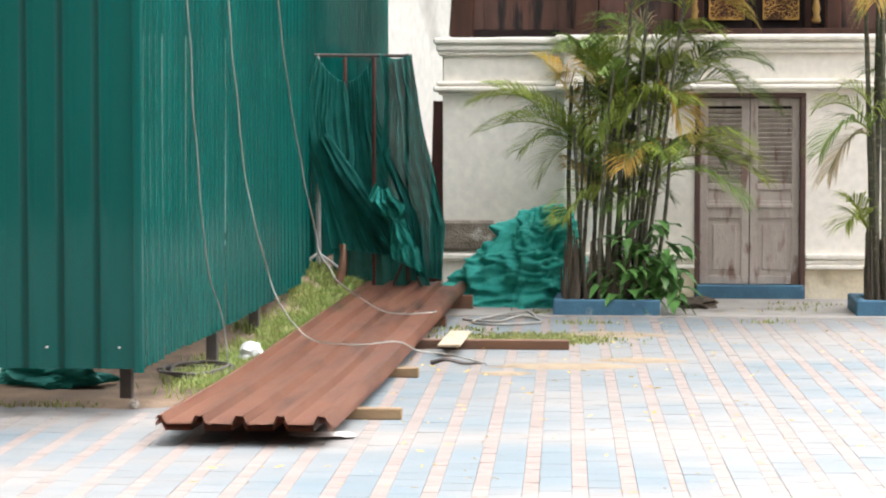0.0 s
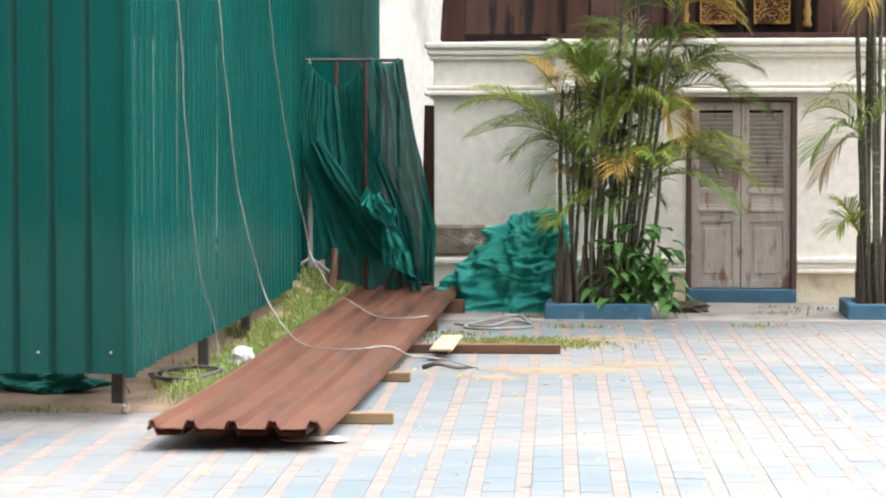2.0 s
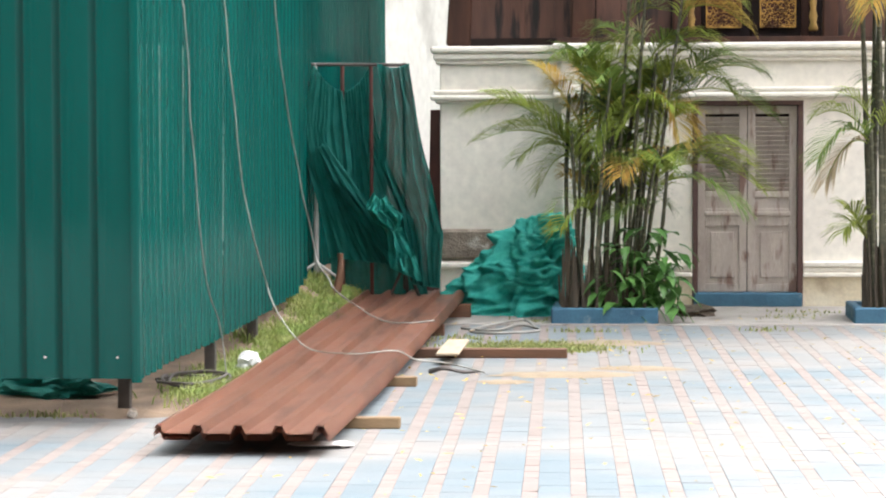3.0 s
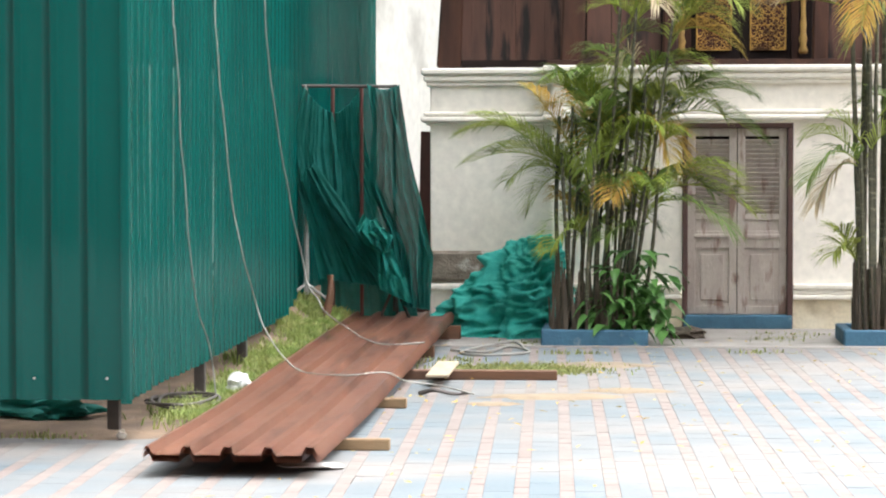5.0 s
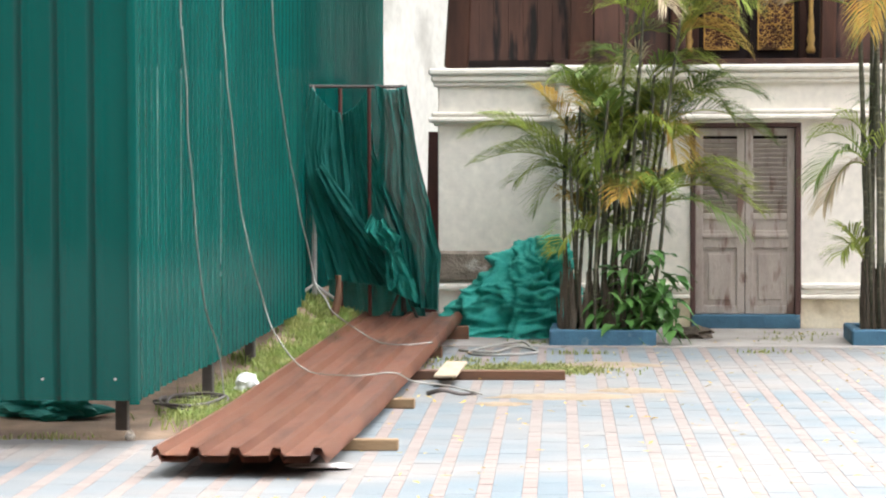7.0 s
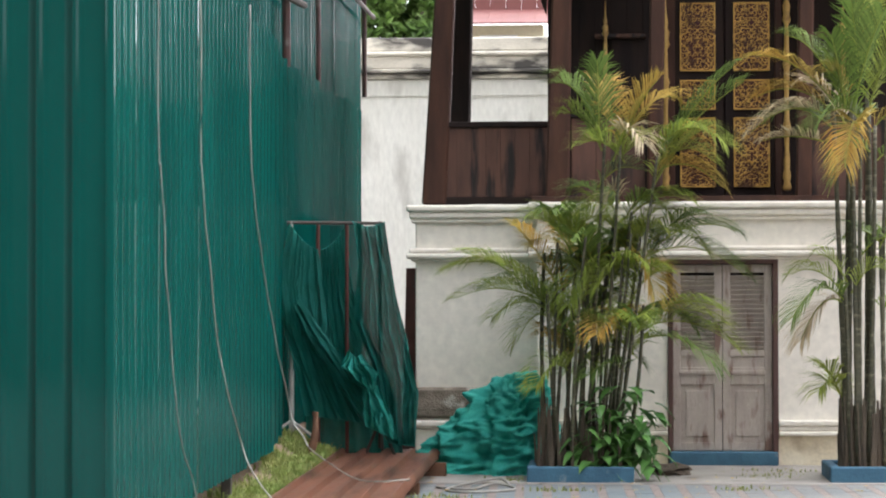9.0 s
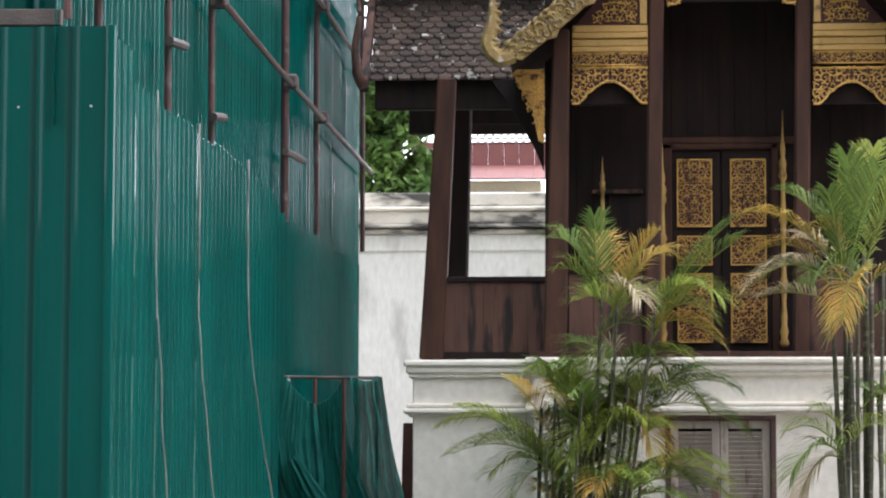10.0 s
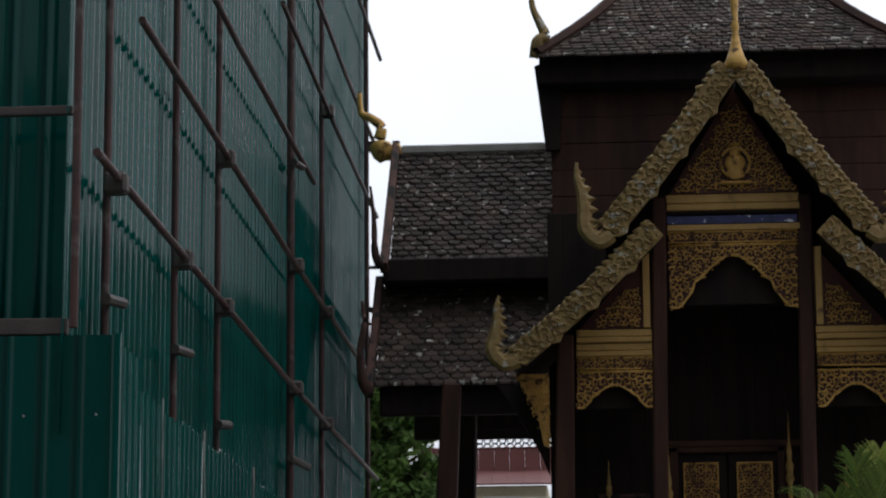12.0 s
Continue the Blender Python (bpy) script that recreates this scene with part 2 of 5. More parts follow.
M_FROND_DRY = mat("palm_leaflet_dry", (0.46, 0.27, 0.06), (0.46, 0.36, 0.09), 0.6, scale=2.5, fine=20, bump=0, spec=0.25, island=0.3, translucent=0.3)
M_FROND_PALE = mat("palm_leaflet_withered", (0.62, 0.53, 0.36), (0.52, 0.42, 0.26), 0.7, scale=2.5, fine=20, bump=0, spec=0.25, island=0.3, translucent=0.3)
M_CANE = mat("palm_cane", (0.085, 0.08, 0.045), (0.05, 0.05, 0.03), 0.6, scale=6, fine=40, bump=0.3, stretch=(1, 1, 4),
             stain=(0.17, 0.155, 0.10), stain_scale=7, stain_lo=0.55, stain_hi=0.66)
M_HUSK = mat("brown_palm_husk", (0.13, 0.10, 0.07), (0.065, 0.05, 0.037), 0.9, scale=8, fine=60, bump=0.6, stretch=(3, 3, 0.6))
M_BROADLEAF = mat("broad_green_leaf", (0.08, 0.21, 0.05), (0.13, 0.28, 0.07), 0.4, scale=3, fine=20, bump=0, island=0.3, translucent=0.2)
M_TREELEAF = mat("tree_leaves", (0.09, 0.17, 0.04), (0.16, 0.26, 0.06), 0.5, scale=1.5, fine=20, bump=0, island=0.35, translucent=0.3)
M_REDROOF = mat("faded_red_tin_roof", (0.20, 0.07, 0.062), (0.15, 0.055, 0.05), 0.7, scale=1.3, fine=20, bump=0.2, island=0.1)
M_CREAM = mat("cream_house_wall", (0.66, 0.58, 0.40), (0.6, 0.53, 0.38), 0.85, scale=1, fine=20, bump=0.1)
M_WIRE = mat("grey_cable", (0.30, 0.29, 0.26), (0.22, 0.21, 0.19), 0.6, scale=8, fine=40, bump=0)
M_WIRE_PALE = mat("pale_cable", (0.36, 0.35, 0.30), (0.28, 0.27, 0.24), 0.6, scale=8, fine=40, bump=0)
M_WHITE = mat("white_plastic_bag", (0.78, 0.78, 0.76), (0.68, 0.68, 0.66), 0.5, scale=8, fine=40, bump=0.2, translucent=0.2)
M_PAPER = mat("torn_white_paper", (0.74, 0.72, 0.68), (0.64, 0.61, 0.57), 0.8, scale=8, fine=40, bump=0.2)
M_STEEL = mat("stained_steel", (0.10, 0.085, 0.075), (0.07, 0.06, 0.055), 0.6, metal=0.3, scale=5, fine=50, bump=0.2)


# ---- builders ----
def thing(name, x, y, z, label, category, group="", kind=""):
    ob = new(name)
    ob.location = (x, y, z)
    return tagged(ob, label, category, group, kind)


def finish(bm, name, smooth=False):
    me = bpy.data.meshes.new(name)
    bm.normal_update()
    bm.to_mesh(me)
    bm.free()
    if smooth:
        me.polygons.foreach_set("use_smooth", [True] * len(me.polygons))
    return me


def part(name, bm, material, parent, label="", smooth=False, kind=""):
    """Links a bmesh in world coordinates as one mesh under a thing or a part."""
    me = finish(bm, name, smooth)
    me.materials.append(material)
    ob = new(name, me)
    if parent is not None:
        base = Vector((0, 0, 0))
        p = parent
        while p is not None:
            base += p.location
            p = p.parent
        me.transform(Matrix.Translation(-base))
        ob.parent = parent
    return tagged(ob, label, kind=kind)


def solo(name, bm, material, label, category, smooth=False, kind="", group=""):
    """A thing that is a single mesh."""
    return tagged(part(name, bm, material, None, "", smooth), label, category, group, kind)


def B():
    return bmesh.new()


def box(bm, x0, x1, y0, y1, z0, z1, bevel=0.008):
    m = Matrix.Translation(((x0 + x1) / 2, (y0 + y1) / 2, (z0 + z1) / 2)) @ Matrix.Diagonal((abs(x1 - x0), abs(y1 - y0), abs(z1 - z0), 1))
    r = bmesh.ops.create_cube(bm, size=1, matrix=m)
    if bevel:
        edges = list({e for v in r["verts"] for e in v.link_edges})
        bmesh.ops.bevel(bm, geom=edges, offset=min(bevel, 0.3 * min(abs(x1 - x0), abs(y1 - y0), abs(z1 - z0))), segments=1, affect='EDGES')
    return bm


def beam(bm, a, b, w, d, bevel=0.006, w2=None):
    """A square timber from a to b, w wide and d deep, tapering to w2."""
    a, b = Vector(a), Vector(b)
    axis = (b - a).normalized()
    side = axis.cross(Vector((0, 1, 0)))
    side = side.normalized() if side.length > 1e-4 else Vector((1, 0, 0))
    other = axis.cross(side).normalized()
    k = (w2 or w) / w
    vs = []
    for p, s in ((a, 1), (b, k)):
        for i, j in ((-1, -1), (1, -1), (1, 1), (-1, 1)):
            vs.append(bm.verts.new(p + side * (i * w / 2 * s) + other * (j * d / 2 * s)))
    faces = [(0, 1, 2, 3), (7, 6, 5, 4)] + [(i, i + 4, (i + 1) % 4 + 4, (i + 1) % 4) for i in range(4)]
    fs = [bm.faces.new([vs[i] for i in f]) for f in faces]
    bmesh.ops.recalc_face_normals(bm, faces=fs)
    if bevel:
        bmesh.ops.bevel(bm, geom=list({e for f in fs for e in f.edges}), offset=bevel, segments=1, affect='EDGES')
    return bm


def prism(bm, outline, y0, y1):
    """An outline in x and z, extruded from y0 to y1."""
    f = [bm.verts.new((x, y0, z)) for x, z in outline]
    k = [bm.verts.new((x, y1, z)) for x, z in outline]
    fs = [bm.faces.new(f), bm.faces.new(k[::-1])]
    n = len(f)
    for i in range(n):
        fs.append(bm.faces.new((f[(i + 1) % n], f[i], k[i], k[(i + 1) % n])))
    bmesh.ops.recalc_face_normals(bm, faces=fs)
    return bm


def smooth_path(pts, steps=6):
    """A curve through the points."""
    pts = [Vector(p) for p in pts]
    ext = [2 * pts[0] - pts[1]] + pts + [2 * pts[-1] - pts[-2]]
    out = []
    for i in range(1, len(ext) - 2):
        p0, p1, p2, p3 = ext[i - 1:i + 3]
        for s in range(steps):
            t = s / steps
            out.append(0.5 * (2 * p1 + (p2 - p0) * t + (2 * p0 - 5 * p1 + 4 * p2 - p3) * t * t + (3 * p1 - p0 - 3 * p2 + p3) * t ** 3))
    return out + [pts[-1]]


def tube(bm, pts, r, n=8, r2=None, caps=True):
    """A round tube along the points, its radius going from r to r2; r may be a list."""
    pts = [Vector(p) for p in pts]
    rings = []
    for i, p in enumerate(pts):
        d = (pts[min(i + 1, len(pts) - 1)] - pts[max(i - 1, 0)]).normalized()
        s = d.cross(Vector((0, 0, 1)))
        s = s.normalized() if s.length > 1e-3 else Vector((1, 0, 0))
        u = s.cross(d)
        rad = r[i] if isinstance(r, (list, tuple)) else r + ((r2 if r2 is not None else r) - r) * i / max(1, len(pts) - 1)
        rings.append([bm.verts.new(p + (s * math.cos(2 * math.pi * k / n) + u * math.sin(2 * math.pi * k / n)) * rad) for k in range(n)])
    for a, b in zip(rings, rings[1:]):
        for k in range(n):
            bm.faces.new((a[k], a[(k + 1) % n], b[(k + 1) % n], b[k]))
    if caps:
        bm.faces.new(rings[0][::-1])
        bm.faces.new(rings[-1])
    return bm


def lathe(bm, x, y, profile, n=12):
    """A turned shape: (radius, z) rows round a vertical axis."""
    return tube(bm, [(x, y, z) for r, z in profile], [r for r, z in profile], n)


def ribbed(bm, along, length, z0, z1, pitch=0.19, rib=0.022, foot=0.075, seed=0.0):
    """Roll-formed sheet metal with rounded vertical ribs, slightly wavy: along(s, out, z) gives a place on it."""
    rows, s = [], 0.0
    # flat pan, then a rib with straight flanks and tight rounded bends
    half = ((0, 0), (0.12, 0.05), (0.22, 0.18), (0.32, 0.47), (0.40, 0.80), (0.46, 0.96), (0.5, 1.0))
    while s < length:
        for u, h in ((-1, 0), (-0.5, -0.06), *half, *((1 - u, h) for u, h in half[-2::-1])):
            off = pitch - foot + foot * u if u >= 0 else (1 + u) * 0.9 * (pitch - foot)
            if s + off <= length:
                rows.append((s + off, rib * h))
        s += pitch
    rows.append((length, 0))
    n = 10
    grid = []
    for k in range(n + 1):
        z = z0 + (z1 - z0) * k / n
        grid.append([bm.verts.new(along(a, o + 0.0022 * noise.noise((a * 4 + seed * 7.3, z * 1.1, seed)), z)) for a, o in rows])
    for a, b in zip(grid, grid[1:]):
        for i in range(len(rows) - 1):
            bm.faces.new((a[i], a[i + 1], b[i + 1], b[i]))
    return bm


def lerp(a, b, t):
    return a + (b - a) * t


def ease(t):
    t = min(1, max(0, t))
    return t * t * (3 - 2 * t)


def soil_z(x, y):
    """The bank of soil beside the fence, rising towards the back."""
    return 0.20 * ease((y - 16.5) / 6) * ease((-2.36 - x) / 0.28) + 0.14 * ease((-2.72 - x) / 0.3) * ease((y - 17) / 5)


# ---- ground ----
bm = B()
box(bm, -400, 400, -400, 400, -0.5, -0.005, 0)
solo("ground", bm, M_GROUND, "pale sandy ground under the paving", "ground", kind="structure")

bm = B()
nx, ny = 60, 60
soil = [[bm.verts.new((-8.4 + (8.4 - 2.35) * i / nx + 0.12 * noise.noise((i * .25, j * .5, 0)) * (0 < i),
                       14.55 + 13.0 * j / ny + (0.25 * noise.noise((i * .18, 3, 1)) if j == 0 else 0),
                       soil_z(-8.4 + (8.4 - 2.35) * i / nx, 14.55 + 13.0 * j / ny) - 0.02 + (0.045 + 0.05 * noise.noise((i * .22, j * .4, 2))) * (0 < i < nx and 0 < j < ny)))
         for j in range(ny + 1)] for i in range(nx + 1)]
for i in range(nx):
    for j in range(ny):
        bm.faces.new((soil[i][j], soil[i + 1][j], soil[i + 1][j + 1], soil[i][j + 1]))
solo("soil_strip", bm, M_SOIL, "strip of bare brown soil along the fence", "soil", smooth=True, kind="structure")

bm = B()
box(bm, -2.3, 14, 21.75, 36, -0.3, 0.012, 0.01)
solo("pavement", bm, M_CONCRETE, "grey concrete apron at the foot of the temple wall", "pavement", kind="structure")


# ---- green sheet fence ----
FX, FY0, FY1 = -2.9, 14.0, 30.3
fence = thing("fence", FX, FY0, 0.0, "tall green corrugated metal sheet hoarding on steel posts", "fence")
rng = random.Random(4)
y = FY0
while y < FY1 - 0.1:
    w = min(0.775, FY1 - y)
    tilt, out = rng.uniform(-0.006, 0.006), rng.uniform(-0.006, 0.008)
    bend = 0.2 * min(1, max(0, (y - 20.0) / 2.6))
    bm = B()
    ribbed(bm, lambda s, o, z, y=y, tilt=tilt, out=out - bend: (FX + o + out + tilt * s / 0.76 + 0.004 * math.sin(z * 2 + y), y + s, z), w,
           0.29 + 0.09 * ease((y - 17) / 5.5) + rng.uniform(-0.012, 0.012), 3.97 + rng.uniform(-0.03, 0.03) + (0.22 if y < 14.4 else 0), rib=0.018, seed=y)
    part("sheet", bm, M_GREEN, fence, smooth=True)
    y += 0.76
x = FX - 0.012
while x > -7.4:
    bm = B()
    out = rng.uniform(-0.004, 0.006)
    ribbed(bm, lambda s, o, z, x=x, out=out: (x - s, FY0 - o - out, z), 0.775, 0.305 + rng.uniform(-0.01, 0.015), 4.2, pitch=0.215, rib=0.013, foot=0.11, seed=x)
    part("sheet", bm, M_GREEN, fence, smooth=True)
    x -= 0.76
bm = B()
tube(bm, [(FX + 0.005, FY0 - 0.005, 0.28), (FX + 0.005, FY0 - 0.005, 4.2)], 0.032, 10)
part("corner_trim", bm, M_GREEN, fence)
for k, (px, py) in enumerate([(-3.17, 14.95), (-5.1, 14.1)] + [(FX - 0.06 - 0.2 * min(1, max(0, (14.95 + 1.9 * i - 20) / 2.6)), 14.95 + 1.9 * i) for i in range(1, 7)]):
    bm = B()
    box(bm, px - 0.038, px + 0.038, py - 0.038, py + 0.038, -0.05, 3.6, 0.006)
    part("post", bm, M_STEEL, fence)
for z in (0.9, 2.2, 3.5):
    bm = B()
    box(bm, FX - 0.06, FX - 0.02, FY0 + 0.06, 20.5, z, z + 0.05, 0.004)
    part("rail", bm, M_RUST, fence)
screws = random.Random(9)
for k in range(12):
    bm = B()
    sx, sz = -3.0 - 0.43 * (k % 6), 0.43 if k < 6 else 3.72 + screws.uniform(-.02, .02)
    tube(bm, [(sx, 13.96, sz), (sx, 13.945, sz)], 0.007, 8)
    part("screw", bm, M_PIPE_GREY, fence)

# unseen block, added to keep light from the ground behind the fence
bm = B()
box(bm, -14, -4.9, 16.8, 31, 0, 12.5, 0.05)
solo("wall_hall", bm, M_OLDWALL, "plain unseen block added behind the hoarding to darken the gap under it", "wall", kind="structure")

# ---- scaffold with green sheeting behind the fence ----
SX = -3.12
scaffold = thing("scaffold", SX, 14.0, 0.0, "tall scaffold of brown steel pipes clad in paler green corrugated sheets", "scaffold")
STANDARDS = [(13.75, 0.032, 4.5), (14.62, 0.034, 4.2), (17.0, 0.034, 3.9), (18.92, 0.034, 3.9), (23.35, 0.05, 3.9), (25.95, 0.036, 3.9), (30.9, 0.04, 4.2)]
for y, r, z0 in STANDARDS:
    bm = B()
    tube(bm, [(SX + 0.02, y, z0 - (0.3 if y < 20 else 0.0)), (SX + 0.02 - 0.02, y - 0.1, 12.6)], 0.82 * r, 10)
    part("standard", bm, M_PIPE, scaffold)
for z, y0, y1 in ((5.26, 13.9, 31.3), (6.48, 15.2, 31.3), (8.74, 22.0, 31.3), (9.66, 23.6, 31.4), (11.05, 23.0, 31.8), (7.6, 14.0, 24.5)):
    bm = B()
    tube(bm, [(SX + 0.1, y0, z + 0.03), (SX + 0.1, (y0 + y1) / 2, z - 0.04), (SX + 0.1, y1, z)], 0.027, 8)
    part("ledger", bm, M_PIPE, scaffold)
for y, z, l in ((16.95, 4.58, 0.3), (23.4, 4.55, 0.75), (14.55, 4.5, 0.25), (25.9, 6.5, 0.2), (18.85, 4.3, 0.2), (23.3, 7.5, 0.25), (30.9, 7.4, 0.3)):
    bm = B()
    tube(bm, [(SX + 0.06, y - 0.5 * l, z), (SX + 0.10, y + 0.9 * l, z + 0.03)], 0.036, 8)
    part("transom", bm, M_STEEL, scaffold)
for y, z in ((14.6, 5.26), (17, 5.26), (18.9, 5.26), (23.3, 5.26), (25.9, 5.26), (18.9, 6.48), (23.3, 6.48), (25.9, 6.48), (25.9, 8.74), (30.9, 6.5), (30.9, 9.6)):
    bm = B()
    box(bm, SX + 0.0, SX + 0.15, y - 0.06, y + 0.06, z - 0.07, z + 0.07, 0.02)
    part("clamp", bm, M_STEEL, scaffold)
rng = random.Random(12)
for z0, z1 in ((3.6, 6.6), (6.5, 9.5), (9.4, 13.0)):
    y = 13.95
    while y < 31.0:
        bm = B()
        out, tilt = rng.uniform(-0.007, 0.007), rng.uniform(-0.005, 0.005)
        ribbed(bm, lambda s, o, z, y=y, out=out, tilt=tilt: (SX - 0.1 + o + out + tilt * s, y + s, z), 0.84, z0 + rng.uniform(-.08, .05), z1, seed=y + z0)
        part("sheet", bm, M_GREEN_PALE, scaffold, smooth=True)
        y += 0.76
x = SX - 0.12
while x > -7.6:
    bm = B()
    ribbed(bm, lambda s, o, z, x=x: (x - s, 14.35 - o, z), 0.775, 3.6, 9.0, pitch=0.215, rib=0.016, foot=0.10, seed=x)
    part("sheet", bm, M_GREEN, scaffold, smooth=True)
    x -= 0.76
for a, b in (((-7.4, 14.05, 5.59), (-3.2, 14.05, 5.59)), ((-7.4, 14.05, 4.30), (-3.2, 14.05, 4.26))):
    bm = B()
    beam(bm, a, b, 0.055 if a[2] > 5 else 0.10, 0.055)
    part("frame_bar", bm, M_STEEL, scaffold)
for y, z, l in ((31.1, 9.6, 0.75), (31.0, 8.0, 0.35), (31.0, 7.25, 0.35)):
    bm = B()
    tube(bm, [(SX, y, z), (SX + l + 0.35, y + 0.1, z + 0.01)], 0.024, 8)
    part("projecting_bar", bm, M_STEEL, scaffold)

# ---- temple plinth ----
CY, LY = 24.0, 24.3        # front faces of the middle bay and the side bay
CX = 1.2                   # the temple's middle
temple = thing("temple", CX, CY, 0.0, "old dark teak temple with gilded gables on a white plinth", "temple", kind="")


def course(x0, x1, y, z0, z1, out, material, name="moulding", label=""):
    bm = B()
    box(bm, x0 - out, x1 + out, y - out, y + 3.0, z0, z1, min(0.02, (z1 - z0) * 0.35))
    return part(name, bm, material, temple, label)


for x0, x1, y, top in ((-0.70, 3.12, CY, 2.60), (-1.925, 4.2, LY, 2.585)):
    d = top - 2.60
    if y == CY:
        # wall with the door opening cut through
        for a, b, z0, z1 in ((x0, 0.585, 0.36, 2.04), (1.665, x1, 0.36, 2.04), (x0, x1, 2.04, 2.5), (x0, 0.585, 0.0, 0.36), (1.665, x1, 0.0, 0.36)):
            bm = B()
            box(bm, a, b, y, y + 0.4, z0, z1, 0)
            part("plinth_wall", bm, M_PLASTER if z1 > 0.4 else M_PLASTER_BASE, temple)
        segs = ((x0, 0.585), (1.665, x1))
    else:
        bm = B()
        box(bm, x0, x1, y, y + 6, 0.0, 2.5, 0.01)
        part("plinth_wall", bm, M_PLASTER, temple)
        segs = ((x0, -0.70),)
    for a, b in segs:
        if y == CY:
            for z0, z1, out in ((0.30, 0.345, 0.05), (0.345, 0.40, 0.03), (0.40, 0.455, 0.055)):
                bm = B()
                box(bm, a - (out if a < 0 else 0), b + (out if b > 3 else 0), y - out, y + 0.3, z0, z1, 0.012)
                part("base_moulding", bm, M_PLASTER, temple)
    for z0, z1, out in ((2.53, 2.60, 0.09), (2.46, 2.53, 0.065), (2.42, 2.46, 0.04), (2.12, 2.165, 0.06), (2.06, 2.115, 0.09), (2.03, 2.06, 0.04)):
        course(x0, x1, y, z0 + d, z1 + d, out, M_PLASTER, name="cornice")
bm = B()
box(bm, -1.97, -1.1, LY - 0.05, LY + 0.5, 0.45, 0.76, 0.03)
part("stone_course", bm, M_STONE, temple, "bare weathered stone where the plaster has gone")
bm = B()
box(bm, -1.98, -1.1, LY - 0.06, LY + 0.5, 0.36, 0.43, 0.02)
part("base_moulding", bm, M_PLASTER, temple)

# ---- temple, upper storey ----
bm = B()
box(bm, -0.75, 3.2, CY + 0.05, LY + 3, 2.601, 2.66, 0.005)
part("porch_floor", bm, M_TEAK, temple)
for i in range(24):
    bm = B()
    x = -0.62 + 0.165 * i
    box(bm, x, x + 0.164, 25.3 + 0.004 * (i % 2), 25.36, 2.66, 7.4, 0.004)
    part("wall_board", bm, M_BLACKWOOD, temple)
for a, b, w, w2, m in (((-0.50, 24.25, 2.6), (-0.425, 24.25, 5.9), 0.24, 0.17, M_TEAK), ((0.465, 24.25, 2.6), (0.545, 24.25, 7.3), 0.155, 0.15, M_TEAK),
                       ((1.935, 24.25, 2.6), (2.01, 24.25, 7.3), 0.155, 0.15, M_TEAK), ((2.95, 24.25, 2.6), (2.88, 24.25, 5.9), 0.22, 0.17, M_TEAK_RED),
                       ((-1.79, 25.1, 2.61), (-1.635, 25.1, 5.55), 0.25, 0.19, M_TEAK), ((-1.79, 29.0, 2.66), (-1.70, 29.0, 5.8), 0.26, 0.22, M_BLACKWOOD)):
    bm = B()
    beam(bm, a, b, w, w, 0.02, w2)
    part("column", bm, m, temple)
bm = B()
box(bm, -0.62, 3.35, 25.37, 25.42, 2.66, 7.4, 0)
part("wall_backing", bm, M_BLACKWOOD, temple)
# parapet boards of the side bay
rng = random.Random(3)
for i in range(8):
    bm = B()
    x = -1.70 + 0.150 * i
    box(bm, x, x + 0.149, 25.03, 25.06 + rng.uniform(0, 0.008), 2.62, 3.42, 0.003)
    part("parapet_board", bm, M_TEAK_RED, temple)
bm = B()
box(bm, -1.70, -0.5, 25.08, 25.1, 2.62, 3.42, 0)
part("parapet_backing", bm, M_BLACKWOOD, temple)
for z0, z1 in ((3.41, 3.47), (2.62, 2.69)):
    bm = B()
    box(bm, -1.72, -0.5, 25.0, 25.09, z0, z1, 0.01)
    part("parapet_rail", bm, M_BLACKWOOD, temple)
for i in range(3):
    for x0, x1 in ((-0.36, 0.38), (2.02, 2.8)):
        bm = B()
        a = x0 + (x1 - x0) * i / 3
        box(bm, a, a + (x1 - x0) / 3 - 0.006, 24.3, 24.33, 2.66, 3.45, 0.004)
        part("parapet_board", bm, M_TEAK_RED, temple)
for x0, x1 in ((-0.38, 0.4), (2.01, 2.84)):
    bm = B()
    box(bm, x0, x1, 24.27, 24.36, 3.45, 3.5, 0.008)
    part("parapet_rail", bm, M_BLACKWOOD, temple)


